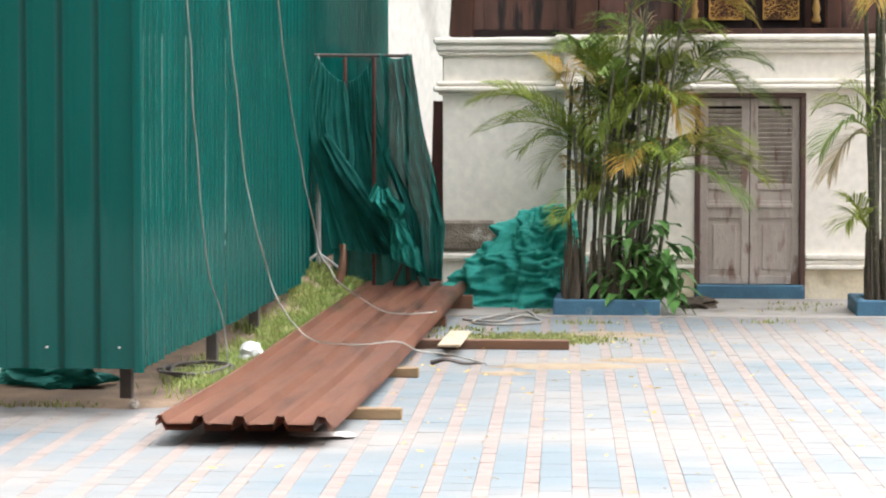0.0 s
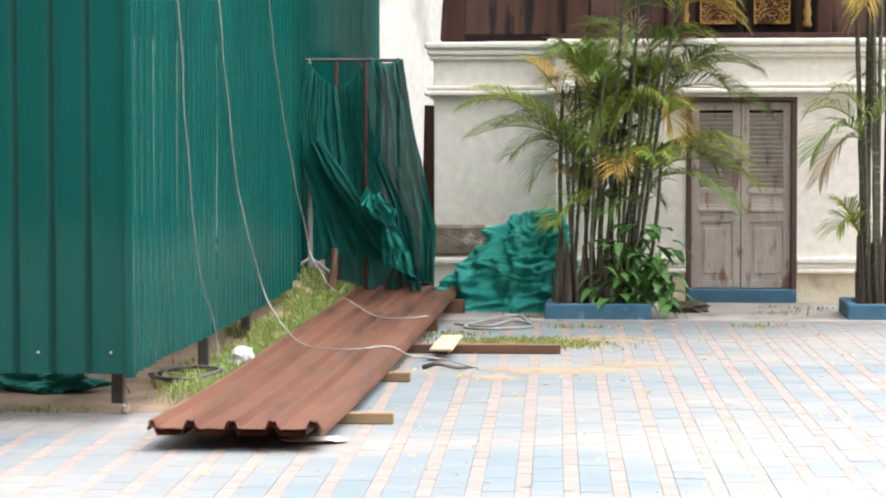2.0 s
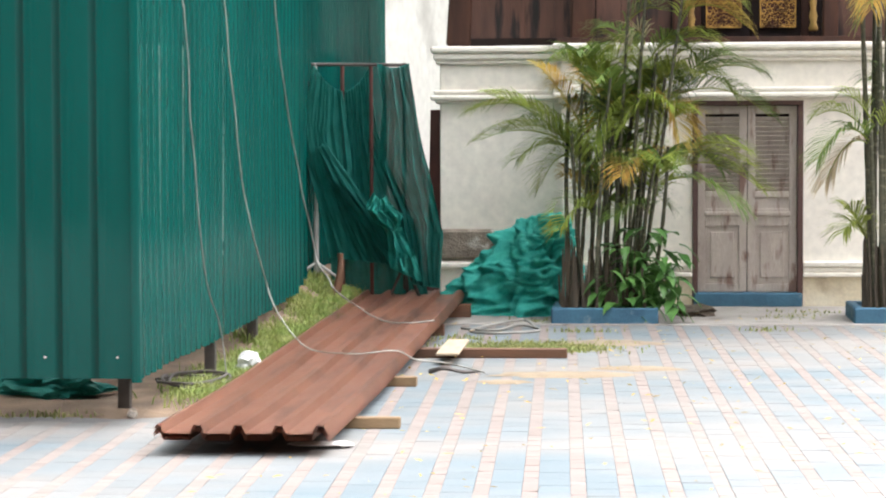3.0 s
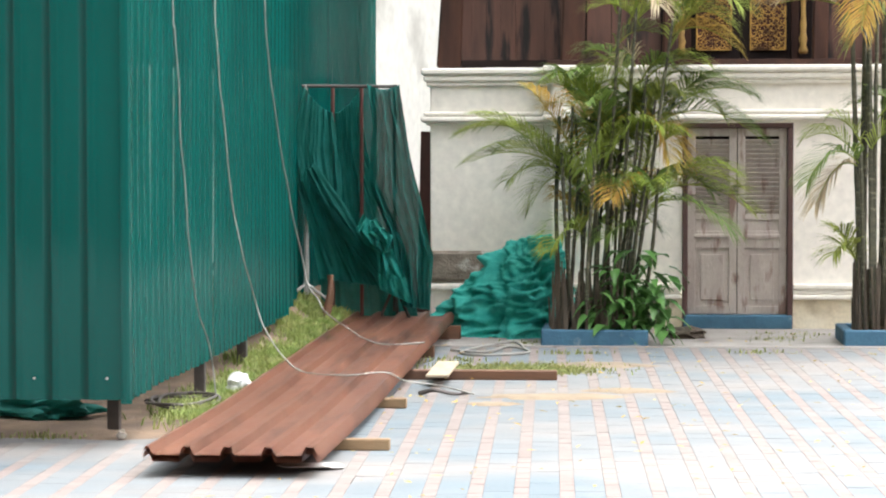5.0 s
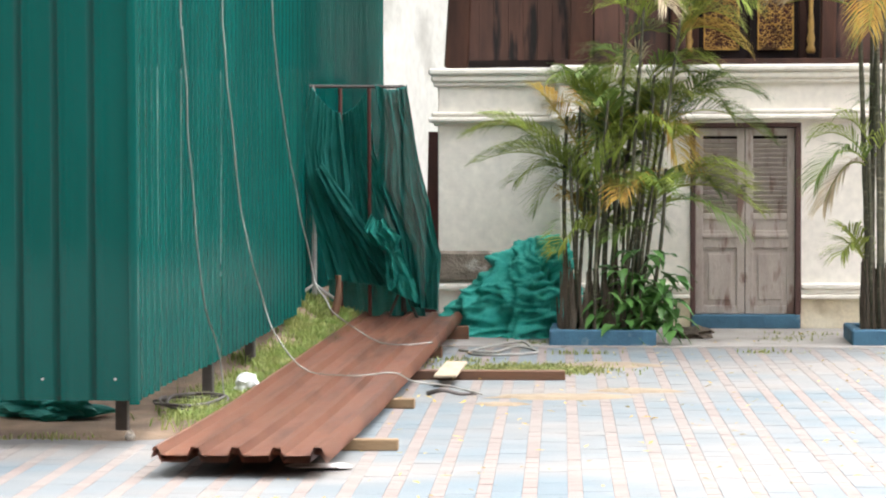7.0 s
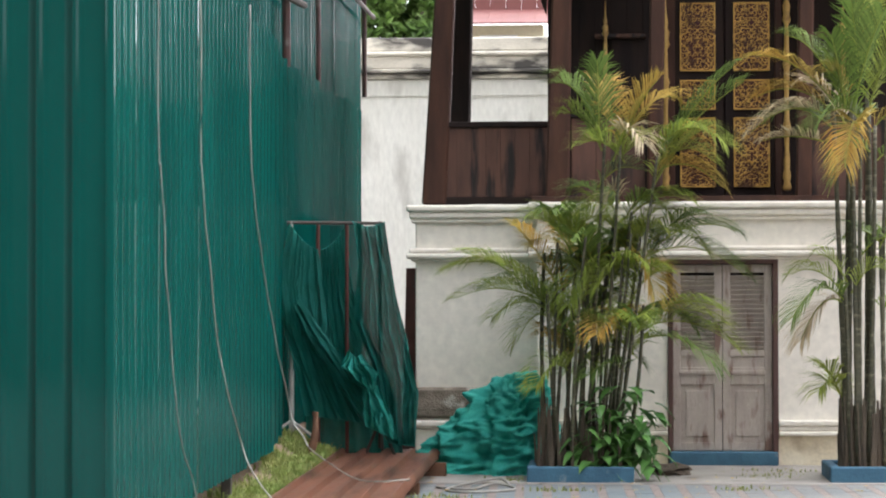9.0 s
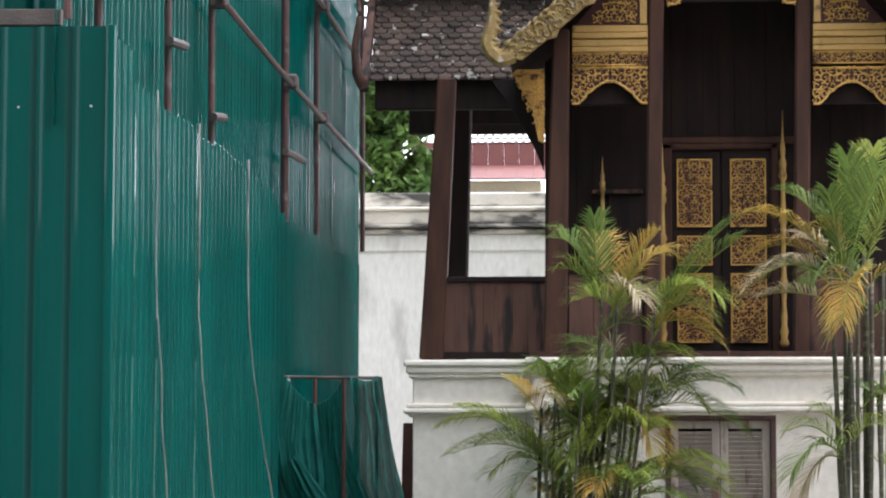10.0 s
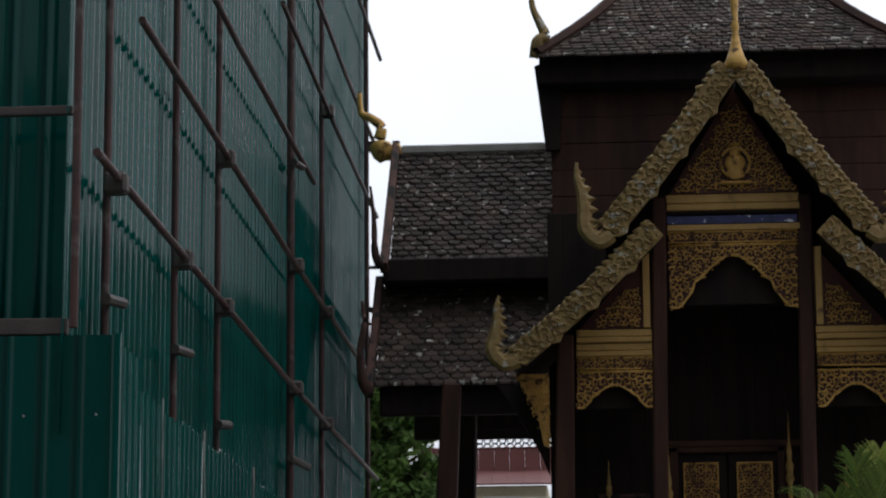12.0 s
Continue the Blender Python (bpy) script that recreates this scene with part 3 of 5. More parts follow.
def scroll_plate(bm, inside, x0, x1, z0, z1, y, cell=0.085, seed=1, depth=0.03):
    """Carved scrollwork: curled tendrils and leaf lobes laid out in mirrored cells over an outline."""
    r = random.Random(seed)
    cx = (x0 + x1) / 2
    nxc = max(1, int(round((x1 - x0) / 2 / cell)))
    nz = max(1, int(round((z1 - z0) / cell)))
    dx, dz = (x1 - x0) / 2 / nxc, (z1 - z0) / nz
    for i in range(nxc):
        for j in range(nz):
            px, pz = (i + 0.5) * dx, z0 + (j + 0.5) * dz
            turn, hand, size = r.uniform(0, 6.28), r.choice((-1, 1)), r.uniform(0.85, 1.15) * min(dx, dz)
            for mirror in (-1, 1):
                if not inside(cx + mirror * px, pz):
                    continue
                pts = []
                for k in range(11):
                    a = turn + hand * k * 0.62
                    rad = size * (0.56 - 0.042 * k)
                    pts.append((cx + mirror * (px + rad * math.cos(a)), y - 0.004 * (k % 2) - 0.006, pz + rad * math.sin(a)))
                tube(bm, pts, [0.135 * size - 0.006 * size * k for k in range(11)], 5)
                for k in range(2):
                    a = turn + 2.2 + 2.6 * k
                    c = Vector((cx + mirror * (px + 0.62 * size * math.cos(a)), y - 0.008, pz + 0.62 * size * math.sin(a)))
                    bmesh.ops.create_uvsphere(bm, u_segments=6, v_segments=4, radius=1, matrix=Matrix.Translation(c) @ Matrix.Diagonal((0.2 * size, depth * 0.5, 0.14 * size, 1)))
    return bm


def carved_panel(name, x0, x1, z0, z1, y, seed, parent, cell=0.062):
    """A pierced gilded panel with its raised border."""
    bm = B()
    box(bm, x0, x1, y, y + 0.02, z0, z1, 0.003)
    back = part(name, bm, M_DARKRED, parent)
    bm = B()
    t = 0.016
    for a in ((x0, x1, z0, z0 + t), (x0, x1, z1 - t, z1), (x0, x0 + t, z0, z1), (x1 - t, x1, z0, z1)):
        box(bm, a[0], a[1], y - 0.022, y - 0.002, a[2], a[3], 0.003)
    part("border", bm, M_GOLD, back)
    bm = B()
    scroll_plate(bm, lambda x, z: True, x0 + t, x1 - t, z0 + t, z1 - t, y, cell, seed)
    part("scrollwork", bm, M_GOLD, back, smooth=True)
    return back


# gilded double door of the hall
gate = thing("carved_door", 1.21, 25.2, 2.66, "closed dark double door with gilded carved panels", "door")
DY = 25.2
for x0, x1 in ((0.70, 1.20), (1.215, 1.72)):
    bm = B()
    box(bm, x0, x1, DY + 0.03, DY + 0.08, 2.67, 4.80, 0.008)
    leaf = part("door_leaf", bm, M_BLACKWOOD, gate)
    a, b = (0.75, 1.115) if x0 < 1 else (1.30, 1.67)
    for k, (z0, z1) in enumerate(((3.99, 4.70), (3.59, 3.90), (2.79, 3.51))):
        carved_panel("carved_panel", a, b, z0, z1, DY + 0.012, 20 + k, leaf)
for x0, x1, z0, z1 in ((0.60, 0.70, 2.66, 4.86), (1.72, 1.80, 2.66, 4.86), (0.55, 1.97, 4.86, 4.93), (0.60, 1.85, 4.80, 4.86)):
    bm = B()
    box(bm, x0, x1, DY - 0.02, DY + 0.08, z0, z1, 0.012)
    part("door_frame", bm, M_TEAK, gate)
PROFILE = [(0.035, 0), (0.05, 0.03), (0.03, 0.09), (0.045, 0.15), (0.028, 0.22), (0.035, 0.30), (0.022, 0.42), (0.03, 0.62), (0.045, 0.66), (0.028, 0.72), (0.022, 0.95),
           (0.03, 1.25), (0.045, 1.3), (0.028, 1.36), (0.02, 1.7), (0.045, 1.76), (0.03, 1.82), (0.042, 1.9), (0.02, 1.96), (0.03, 2.03), (0.012, 2.15), (0.004, 2.45)]
for x, z0, h in ((0.60, 2.75, 0.86), (1.84, 2.75, 1.0)):
    bm = B()
    lathe(bm, x, DY - 0.06, [(r, z0 + z * h) for r, z in PROFILE])
    part("turned_post", bm, M_GOLD_PLAIN, gate, smooth=True)
for x0, x1, px in ((-0.13, 0.40, -0.02), (1.98, 2.62, 2.42)):
    win = thing("window_surround", (x0 + x1) / 2, DY, 3.5, "dark wooden window surround with a turned gilt finial", "window")
    for z in (4.34,):
        bm = B()
        box(bm, x0, x1, DY - 0.03, DY + 0.09, z, z + 0.045, 0.01)
        part("lintel", bm, M_TEAK_RED, win)
    bm = B()
    lathe(bm, px, DY - 0.05, [(r * 0.8, 3.5 + z * 0.5) for r, z in PROFILE])
    part("turned_post", bm, M_GOLD_PLAIN, win, smooth=True)
    bm = B()
    box(bm, px + (0.06 if px < 1 else -0.46), px + (0.46 if px < 1 else -0.06), DY + 0.05, DY + 0.095, 3.5, 4.34, 0.01)
    part("shutter", bm, M_BLACKWOOD, win)


# ---- gables ----
def valance(x0, x1, top, foot, crown, y, seed):
    """A gilded pelmet with a cusped arch cut out of its lower edge, pierced with scrolls."""
    cx, h = (x0 + x1) / 2, (x1 - x0) / 2

    def edge(u):
        # height of the lower edge at u, 0 in the middle and 1 at the ends
        cusp = 0.03 * (top - foot) / 0.66 * abs(math.sin(u * 9.4))
        return crown - (crown - foot) * min(1, max(0.0, (u - 0.02)) ** 1.35) - cusp * (u > 0.25) - (0.16 * (crown - foot) if u > 0.62 else 0) * (u < 0.97)

    n = 40
    bottom = [(cx + h * (2 * k / n - 1), max(foot, edge(abs(2 * k / n - 1)))) for k in range(n + 1)]
    bm = B()
    prism(bm, bottom + [(x1, top), (x0, top)], y + 0.012, y + 0.03)
    plate = part("pelmet", bm, M_DARKRED, temple)
    bm = B()
    scroll_plate(bm, lambda x, z: z > max(foot, edge(abs(x - cx) / h)) + 0.012, x0, x1, foot, top, y + 0.008, 0.075, seed)
    tube(bm, [(x, y, z + 0.008) for x, z in bottom], 0.013, 6)
    tube(bm, [(x0, y, top - 0.01), (x1, y, top - 0.01)], 0.013, 6)
    part("scrollwork", bm, M_GOLD, plate, smooth=True)


valance(0.63, 1.92, 6.80, 6.14, 6.68, 24.2, 31)
valance(-0.32, 0.44, 5.52, 5.14, 5.37, 24.2, 32)
valance(2.08, 2.84, 5.50, 5.12, 5.35, 24.2, 32)


def band(x0, x1, z0, z1, y, material, out=0.0, name="gilded_band"):
    bm = B()
    box(bm, x0, x1, y - out, y + 0.08, z0, z1, 0.008)
    return part(name, bm, material, temple)


def scroll_band(x0, x1, z0, z1, y, seed):
    b = band(x0, x1, z0, z1, y, M_DARKRED)
    bm = B()
    scroll_plate(bm, lambda x, z: True, x0, x1, z0 + 0.015, z1 - 0.015, y - 0.006, 0.065, seed)
    for z in (z0 + 0.008, z1 - 0.008):
        tube(bm, [(x0, y - 0.008, z), (x1, y - 0.008, z)], 0.01, 6)
    part("scrollwork", bm, M_GOLD, b, smooth=True)


for x0, x1 in ((-0.32, 0.44), (2.08, 2.84)):
    scroll_band(x0, x1, 5.53, 5.66, 24.2, 41)
    for k, (z0, z1, out) in enumerate(((5.665, 5.72, 0.03), (5.725, 5.80, 0.01), (5.805, 5.86, 0.04), (5.865, 5.94, 0.015))):
        band(x0 + (0.0 if x0 < 1 else 0), x1, z0, z1, 24.2, M_GOLD_PLAIN, out)
scroll_band(0.63, 1.93, 6.81, 6.93, 24.2, 42)
for z0, z1, out, m in ((6.935, 7.0, 0.03, M_GOLD_PLAIN), (7.005, 7.10, 0.0, M_MOSAIC), (7.11, 7.14, 0.02, M_BLACKWOOD), (7.145, 7.215, 0.04, M_GOLD_PLAIN), (7.22, 7.32, 0.02, M_GOLD_PLAIN)):
    band(0.62, 1.96, z0, z1, 24.2, m, out)

# half gables over the side bays
for s, xa, xb in ((1, -0.28, 0.44), (-1, 2.80, 2.08)):
    bm = B()
    prism(bm, [(xa, 5.95), (xb, 5.95), (xb, 6.78)] if s > 0 else [(xb, 5.95), (xa, 5.95), (xb, 6.78)], 24.22, 24.3)
    half = part("half_gable", bm, M_DARKRED, temple)
    bm = B()
    beam(bm, (xb - s * 0.045, 24.19, 5.95), (xb - s * 0.045, 24.19, 6.75), 0.07, 0.05)
    part("gilded_strip", bm, M_GOLD_PLAIN, half)
    bm = B()
    x0, x1 = sorted((xa + s * 0.16, xb - s * 0.11))

    def under(x, z, xa=xa, xb=xb):
        return z < 5.95 + 0.80 * abs(x - xa) / abs(xb - xa) - 0.10
    scroll_plate(bm, under, x0, x1, 5.97, 6.35, 24.2, 0.06, 51)
    part("scrollwork", bm, M_GOLD, half, smooth=True)

# pediment
AX = 1.325
bm = B()
prism(bm, [(0.66, 7.32), (1.96, 7.32), (AX, 8.42)], 24.16, 24.3)
ped = part("pediment", bm, M_DARKRED, temple)
bm = B()
scroll_plate(bm, lambda x, z: z < 7.36 + 1.0 * (1 - abs(x - AX) / 0.62) - 0.06 and not (abs(x - AX) < 0.11 and 7.42 < z < 7.78), 0.72, 1.93, 7.34, 8.3, 24.15, 0.07, 61)
part("scrollwork", bm, M_GOLD, ped, smooth=True)
bm = B()
for k, (r, z) in enumerate(((0.11, 7.62), (0.085, 7.52), (0.06, 7.73), (0.035, 7.82))):
    bmesh.ops.create_uvsphere(bm, u_segments=12, v_segments=8, radius=1, matrix=Matrix.Translation((AX, 24.13, z)) @ Matrix.Diagonal((r, 0.035, r * 0.9, 1)))
tube(bm, [(AX + 0.15 * math.cos(a * 0.524), 24.12, 7.62 + 0.16 * math.sin(a * 0.524)) for a in range(13)], 0.018, 6)
box(bm, AX - 0.16, AX + 0.16, 24.09, 24.15, 7.40, 7.43, 0.008)
part("rosette", bm, M_GOLD, ped, smooth=True)


def bargeboard(a, b, w, y, hook, tip, seed, mirror_x=None):
    """A carved bargeboard from its upper end a to its lower end b, ending in an upturned crest, its back toothed with leaf scales."""
    fx = (lambda x: 2 * mirror_x - x) if mirror_x is not None else (lambda x: x)
    a, b = Vector((a[0], 0, a[1])), Vector((b[0], 0, b[1]))
    d = (b - a).normalized()
    nrm = Vector((-d.z, 0, d.x))
    if nrm.z < 0:
        nrm = -nrm
    length = (b - a).length
    n = max(8, int(length / 0.085))
    sag = lambda t: -0.05 * math.sin(math.pi * t)
    up, down = [], []
    for k in range(n + 1):
        t = k / n
        p = a + (b - a) * t + Vector((0, 0, sag(t)))
        up.append(p + nrm * (w * 0.42))
        down.append(p - nrm * (w * (0.42 + (0.16 if k % 6 == 5 else 0.0))))
    out = [(fx(p.x), p.z) for p in up] + [(fx(p.x), p.z) for p in reversed(down)]
    bm = B()
    prism(bm, out, y, y + 0.05)
    board = part("bargeboard", bm, M_GOLD_OLD, temple)
    bm = B()
    r = random.Random(seed)
    for k in range(n):
        t = (k + 0.5) / n
        p = a + (b - a) * t + Vector((0, 0, sag(t)))
        q = p + nrm * (w * 0.46)
        # scale along the back
        bmesh.ops.create_cone(bm, cap_ends=True, segments=6, radius1=0.042, radius2=0.006, depth=0.10 + r.uniform(-.02, .02),
                              matrix=Matrix.Translation((fx(q.x), y + 0.02, q.z)) @ Matrix.Rotation(r.uniform(-.4, .4), 4, 'Y') @ Matrix.Rotation((-1 if mirror_x is None else 1) * -0.6, 4, 'Y'))
        for j in (-0.2, 0.12):
            c = p + nrm * (w * j) + d * r.uniform(-.02, .02)
            turn, hand = r.uniform(0, 6.28), r.choice((-1, 1))
            pts = [(fx(c.x + 0.062 * (1 - k2 * 0.085) * math.cos(turn + hand * k2 * 0.65)), y - 0.012, c.z + 0.062 * (1 - k2 * 0.085) * math.sin(turn + hand * k2 * 0.65)) for k2 in range(9)]
            tube(bm, pts, 0.014, 5, 0.008)
    part("scrollwork", bm, M_GOLD_OLD, board, smooth=True)
    # flame-shaped crest, toothed on its outer side
    bm = B()
    path = smooth_path([(fx(x), y + 0.01, z) for x, z in hook], 5)
    m = len(path)
    strips = []
    for i, p in enumerate(path):
        t = path[min(i + 1, m - 1)] - path[max(i - 1, 0)]
        side = Vector((-t.z, 0, t.x)).normalized() * (1 if mirror_x is None else -1)
        rad = w * (0.30 * (1 - i / m) + 0.03 + 0.13 * math.sin(math.pi * i / m))
        tooth = 1.0 if i < 5 else (1.5, 0.8, 0.75)[i % 3]
        strips.append([bm.verts.new(p + side * a * rad + Vector((0, d, 0))) for a, d in ((-tooth, 0.0), (-0.3, -0.035), (0.5, -0.035), (0.9, 0.0), (0.9, 0.05), (-tooth, 0.05))])
    for p, q in zip(strips, strips[1:]):
        for k in range(6):
            bm.faces.new((p[k], p[(k + 1) % 6], q[(k + 1) % 6], q[k]))
    bm.faces.new(strips[0]), bm.faces.new(strips[-1][::-1])
    bmesh.ops.recalc_face_normals(bm, faces=bm.faces)
    part("crest", bm, M_GOLD_OLD, board)


HOOK_UP = [(0.06, 6.80), (-0.06, 6.74), (-0.19, 6.86), (-0.20, 7.05), (-0.22, 7.22), (-0.27, 7.38), (-0.28, 7.53)]
HOOK_LO = [(-0.88, 5.56), (-1.02, 5.53), (-1.13, 5.66), (-1.10, 5.82), (-1.08, 5.95), (-1.09, 6.08), (-1.07, 6.2)]
for mx in (None, AX):
    bargeboard((1.27, 8.48), (0.04, 6.84), 0.27, 23.6, HOOK_UP, None, 71, mx)
    bargeboard((0.50, 6.86), (-0.88, 5.58), 0.25, 23.62, HOOK_LO, None, 72, mx)
bm = B()
lathe(bm, 1.34, 23.62, [(0.10, 8.46), (0.12, 8.52), (0.085, 8.60), (0.06, 8.68), (0.045, 8.76), (0.03, 8.85), (0.045, 8.9), (0.03, 8.96), (0.035, 9.1), (0.05, 9.3), (0.03, 9.5), (0.01, 9.7)], 10)
part("ridge_finial", bm, M_GOLD, temple, smooth=True)
# gilt bracket beside the left column
for s, x0 in ((1, -0.60), (-1, 3.05)):
    bm = B()
    scroll_plate(bm, lambda x, z, s=s, x0=x0: (x0 - x) * s < 0.34 * (z - 4.75) / 0.75 and (x0 - x) * s > 0.0, min(x0, x0 - s * 0.34), max(x0, x0 - s * 0.34), 4.75, 5.5, 24.2, 0.06, 81)
    prism(bm, [(x0, 4.75), (x0 - s * 0.06, 4.78), (x0 - s * 0.12, 5.1), (x0 - s * 0.34, 5.5), (x0, 5.5)], 24.205, 24.23)
    part("bracket", bm, M_GOLD, temple)


# ---- roofs ----
def roof_slope(x0, x1, ylo, zlo, yhi, zhi, name, x0hi=None, x1hi=None, tile=0.14, course_h=0.088, curve=0.0, parent=None):
    """A slope of small shingles laid in courses, from the eave at ylo, zlo to the top at yhi, zhi."""
    parent = parent or temple
    x0hi, x1hi = x0 if x0hi is None else x0hi, x1 if x1hi is None else x1hi
    length = math.hypot(yhi - ylo, zhi - zlo)
    n = max(2, int(length / course_h))
    r = random.Random(int(zlo * 100))

    def at(t, x_u, lift=0.0):
        y, z = ylo + (yhi - ylo) * t, zlo + (zhi - zlo) * t - curve * math.sin(math.pi * t)
        bend = t + (0.22 * math.sin(math.pi * t) if curve else 0)
        xa, xb = x0 + (x0hi - x0) * bend, x1 + (x1hi - x1) * bend
        return Vector((xa + (xb - xa) * x_u, y - lift * (zhi - zlo) / length, z + lift * (yhi - ylo) / length))
    bm = B()
    steps = 8
    ring = [[bm.verts.new(at(k / steps, u)) for u in (0, 1)] for k in range(steps + 1)]
    for p, q in zip(ring, ring[1:]):
        bm.faces.new((p[0], p[1], q[1], q[0]))
    deck = part(name, bm, M_BLACKWOOD, parent)
    bm = B()
    cols = max(3, int(abs(x1 - x0) / tile))
    for k in range(n):
        t0, t1 = k / n, min(1, (k + 1.35) / n)
        for c in range(-1, cols + 1):
            u0 = (c + (0.5 if k % 2 else 0)) / cols + 0.04 / cols
            u1 = u0 + 0.92 / cols
            u0, u1 = max(0, u0), min(1, u1)
            if u1 - u0 < 0.2 / cols:
                continue
            l0, sl = 0.045 + r.uniform(-.008, .012), r.uniform(-.01, .01) / max(1, n)
            um = (u0 + u1) / 2
            q = [at(t0 - 0.10 / n + sl, um, l0 + .004), at(t0 + sl, u1 - 0.1 / cols, l0), at(t0 + 0.3 / n, u1, l0), at(t1, u1, 0.018), at(t1, u0, 0.018), at(t0 + 0.3 / n, u0, l0), at(t0 + sl, u0 + 0.1 / cols, l0)]
            v = [bm.verts.new(p) for p in q]
            lo = [bm.verts.new(p - Vector((0, 0, 0.022))) for p in (q[6], q[0], q[1], q[2], q[5])]
            bm.faces.new(v)
            bm.faces.new((v[1], v[0], lo[1], lo[2]))
            bm.faces.new((v[0], v[6], lo[0], lo[1]))
            bm.faces.new((v[2], v[1], lo[2], lo[3]))
            bm.faces.new((v[6], v[5], lo[4], lo[0]))
    part("shingles", bm, M_SHINGLE, deck, kind="stuff")
    return deck


# side wing: two tiers facing the court
roof_slope(-2.54, -0.45, 26.1, 5.68, 27.1, 6.98, "lower_roof")
roof_slope(-2.42, -0.40, 26.6, 7.16, 27.9, 8.74, "upper_roof")
for x0, x1, y0, y1, z0, z1, m in ((-2.5, -0.4, 26.55, 27.2, 6.93, 7.2, M_BLACKWOOD), (-2.50, -0.45, 26.2, 26.32, 5.38, 5.74, M_BLACKWOOD), (-2.45, -0.45, 30.2, 30.3, 5.62, 8.2, M_BLACKWOOD)):
    bm = B()
    box(bm, x0, x1, y0, y1, z0, z1, 0.02)
    part("fascia", bm, m, temple)
bm = B()
box(bm, -2.40, -0.40, 27.82, 28.05, 8.72, 8.83, 0.02)
part("ridge", bm, M_LEAD, temple, "pale mortar ridge")
for (x, y0, z0, y1, z1) in ((-2.60, 26.02, 5.60, 27.1, 7.06), (-2.48, 26.5, 7.08, 27.95, 8.86)):
    bm = B()
    beam(bm, (x, y0, z0), (x + 0.02, y1, z1), 0.09, 0.16, 0.01)
    part("verge_board", bm, M_TEAK_RED, temple)
bm = B()
path = smooth_path([(-2.40, 27.9, 8.78), (-2.60, 27.9, 8.76), (-2.66, 27.9, 8.9), (-2.64, 27.9, 9.08), (-2.78, 27.9, 9.2), (-2.88, 27.9, 9.26), (-2.90, 27.9, 9.5)], 5)
tube(bm, path, [0.10 - 0.075 * (i / len(path)) + (0.05 if 4 < i < 10 else 0) for i in range(len(path))], 8)
part("naga_finial", bm, M_GOLD, temple, smooth=True)
bm = B()
path = smooth_path([(-2.60, 26.0, 5.62), (-2.66, 25.9, 5.75), (-2.68, 25.9, 6.05), (-2.64, 25.9, 6.35), (-2.66, 25.9, 6.6)], 4)
tube(bm, path, [0.07 - 0.055 * (i / len(path)) for i in range(len(path))], 7)
part("eave_finial", bm, M_TEAK_RED, temple, smooth=True)
bm = B()
path = smooth_path([(-2.52, 26.5, 7.1), (-2.57, 26.4, 7.25), (-2.58, 26.4, 7.6), (-2.62, 26.4, 8.0)], 4)
tube(bm, path, [0.06 - 0.05 * (i / len(path)) for i in range(len(path))], 7)
part("eave_finial", bm, M_TEAK_RED, temple, smooth=True)
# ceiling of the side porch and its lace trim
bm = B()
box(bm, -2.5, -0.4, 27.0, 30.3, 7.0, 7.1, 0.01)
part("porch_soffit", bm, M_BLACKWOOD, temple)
bm = B()
box(bm, -1.9, -0.55, 30.0, 30.1, 5.60, 5.72, 0.01)
for i in range(16):
    x = -1.95 + i * 0.095
    for k in range(2):
        tube(bm, [(x + 0.05 + 0.04 * math.cos(a * 0.785), 30.0, 5.57 - 0.07 * k + 0.035 * math.sin(a * 0.785)) for a in range(9)], 0.009, 5, caps=False)
part("lace_trim", bm, M_BLACKWOOD, temple)
bm = B()
prism(bm, [(-0.62, 5.5), (-1.15, 5.5), (-0.95, 5.2), (-0.72, 4.8), (-0.62, 4.55)], 24.9, 25.0)
part("bracket", bm, M_BLACKWOOD, temple)

# porch roof slopes behind the bargeboards, and the rafters under them
for s in (1, -1):
    fx = (lambda x: x) if s > 0 else (lambda x: 2 * AX - x)
    for a, b in (((1.30, 8.42), (0.0, 6.70)), ((0.50, 6.78), (-0.92, 5.46))):
        bm = B()
        v = [bm.verts.new((fx(p[0]), y, p[1] + o)) for y in (23.66, 27.5) for o in (0, 0.09) for p in (a, b)]
        for f in ((0, 1, 3, 2), (4, 6, 7, 5), (0, 4, 5, 1), (2, 3, 7, 6), (0, 2, 6, 4), (1, 5, 7, 3)):
            bm.faces.new([v[i] for i in f])
        bmesh.ops.recalc_face_normals(bm, faces=bm.faces)
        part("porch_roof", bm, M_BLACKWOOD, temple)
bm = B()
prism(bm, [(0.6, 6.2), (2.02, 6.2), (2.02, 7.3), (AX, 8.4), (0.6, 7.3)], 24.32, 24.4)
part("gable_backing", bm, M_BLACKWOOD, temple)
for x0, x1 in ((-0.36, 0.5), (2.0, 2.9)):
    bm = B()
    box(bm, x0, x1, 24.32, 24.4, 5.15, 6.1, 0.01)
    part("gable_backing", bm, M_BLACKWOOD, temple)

# main body and its great roof
for i in range(13):
    bm = B()
    box(bm, -0.60, 3.4, 27.02 + 0.006 * (i % 2), 27.1, 5.5 + 0.31 * i, 5.5 + 0.31 * i + 0.304, 0.004)
    part("wall_board", bm, M_TEAK, temple)
bm = B()
prism(bm, [(-0.66, 8.5), (-0.78, 9.49), (-0.62, 9.57), (-0.45, 9.57), (-0.5, 8.5)], 26.9, 27.0)
part("corner_board", bm, M_BLACKWOOD, temple)
bm = B()
box(bm, -0.72, 3.5, 26.7, 27.3, 9.22, 9.58, 0.02)
part("fascia", bm, M_BLACKWOOD, temple)
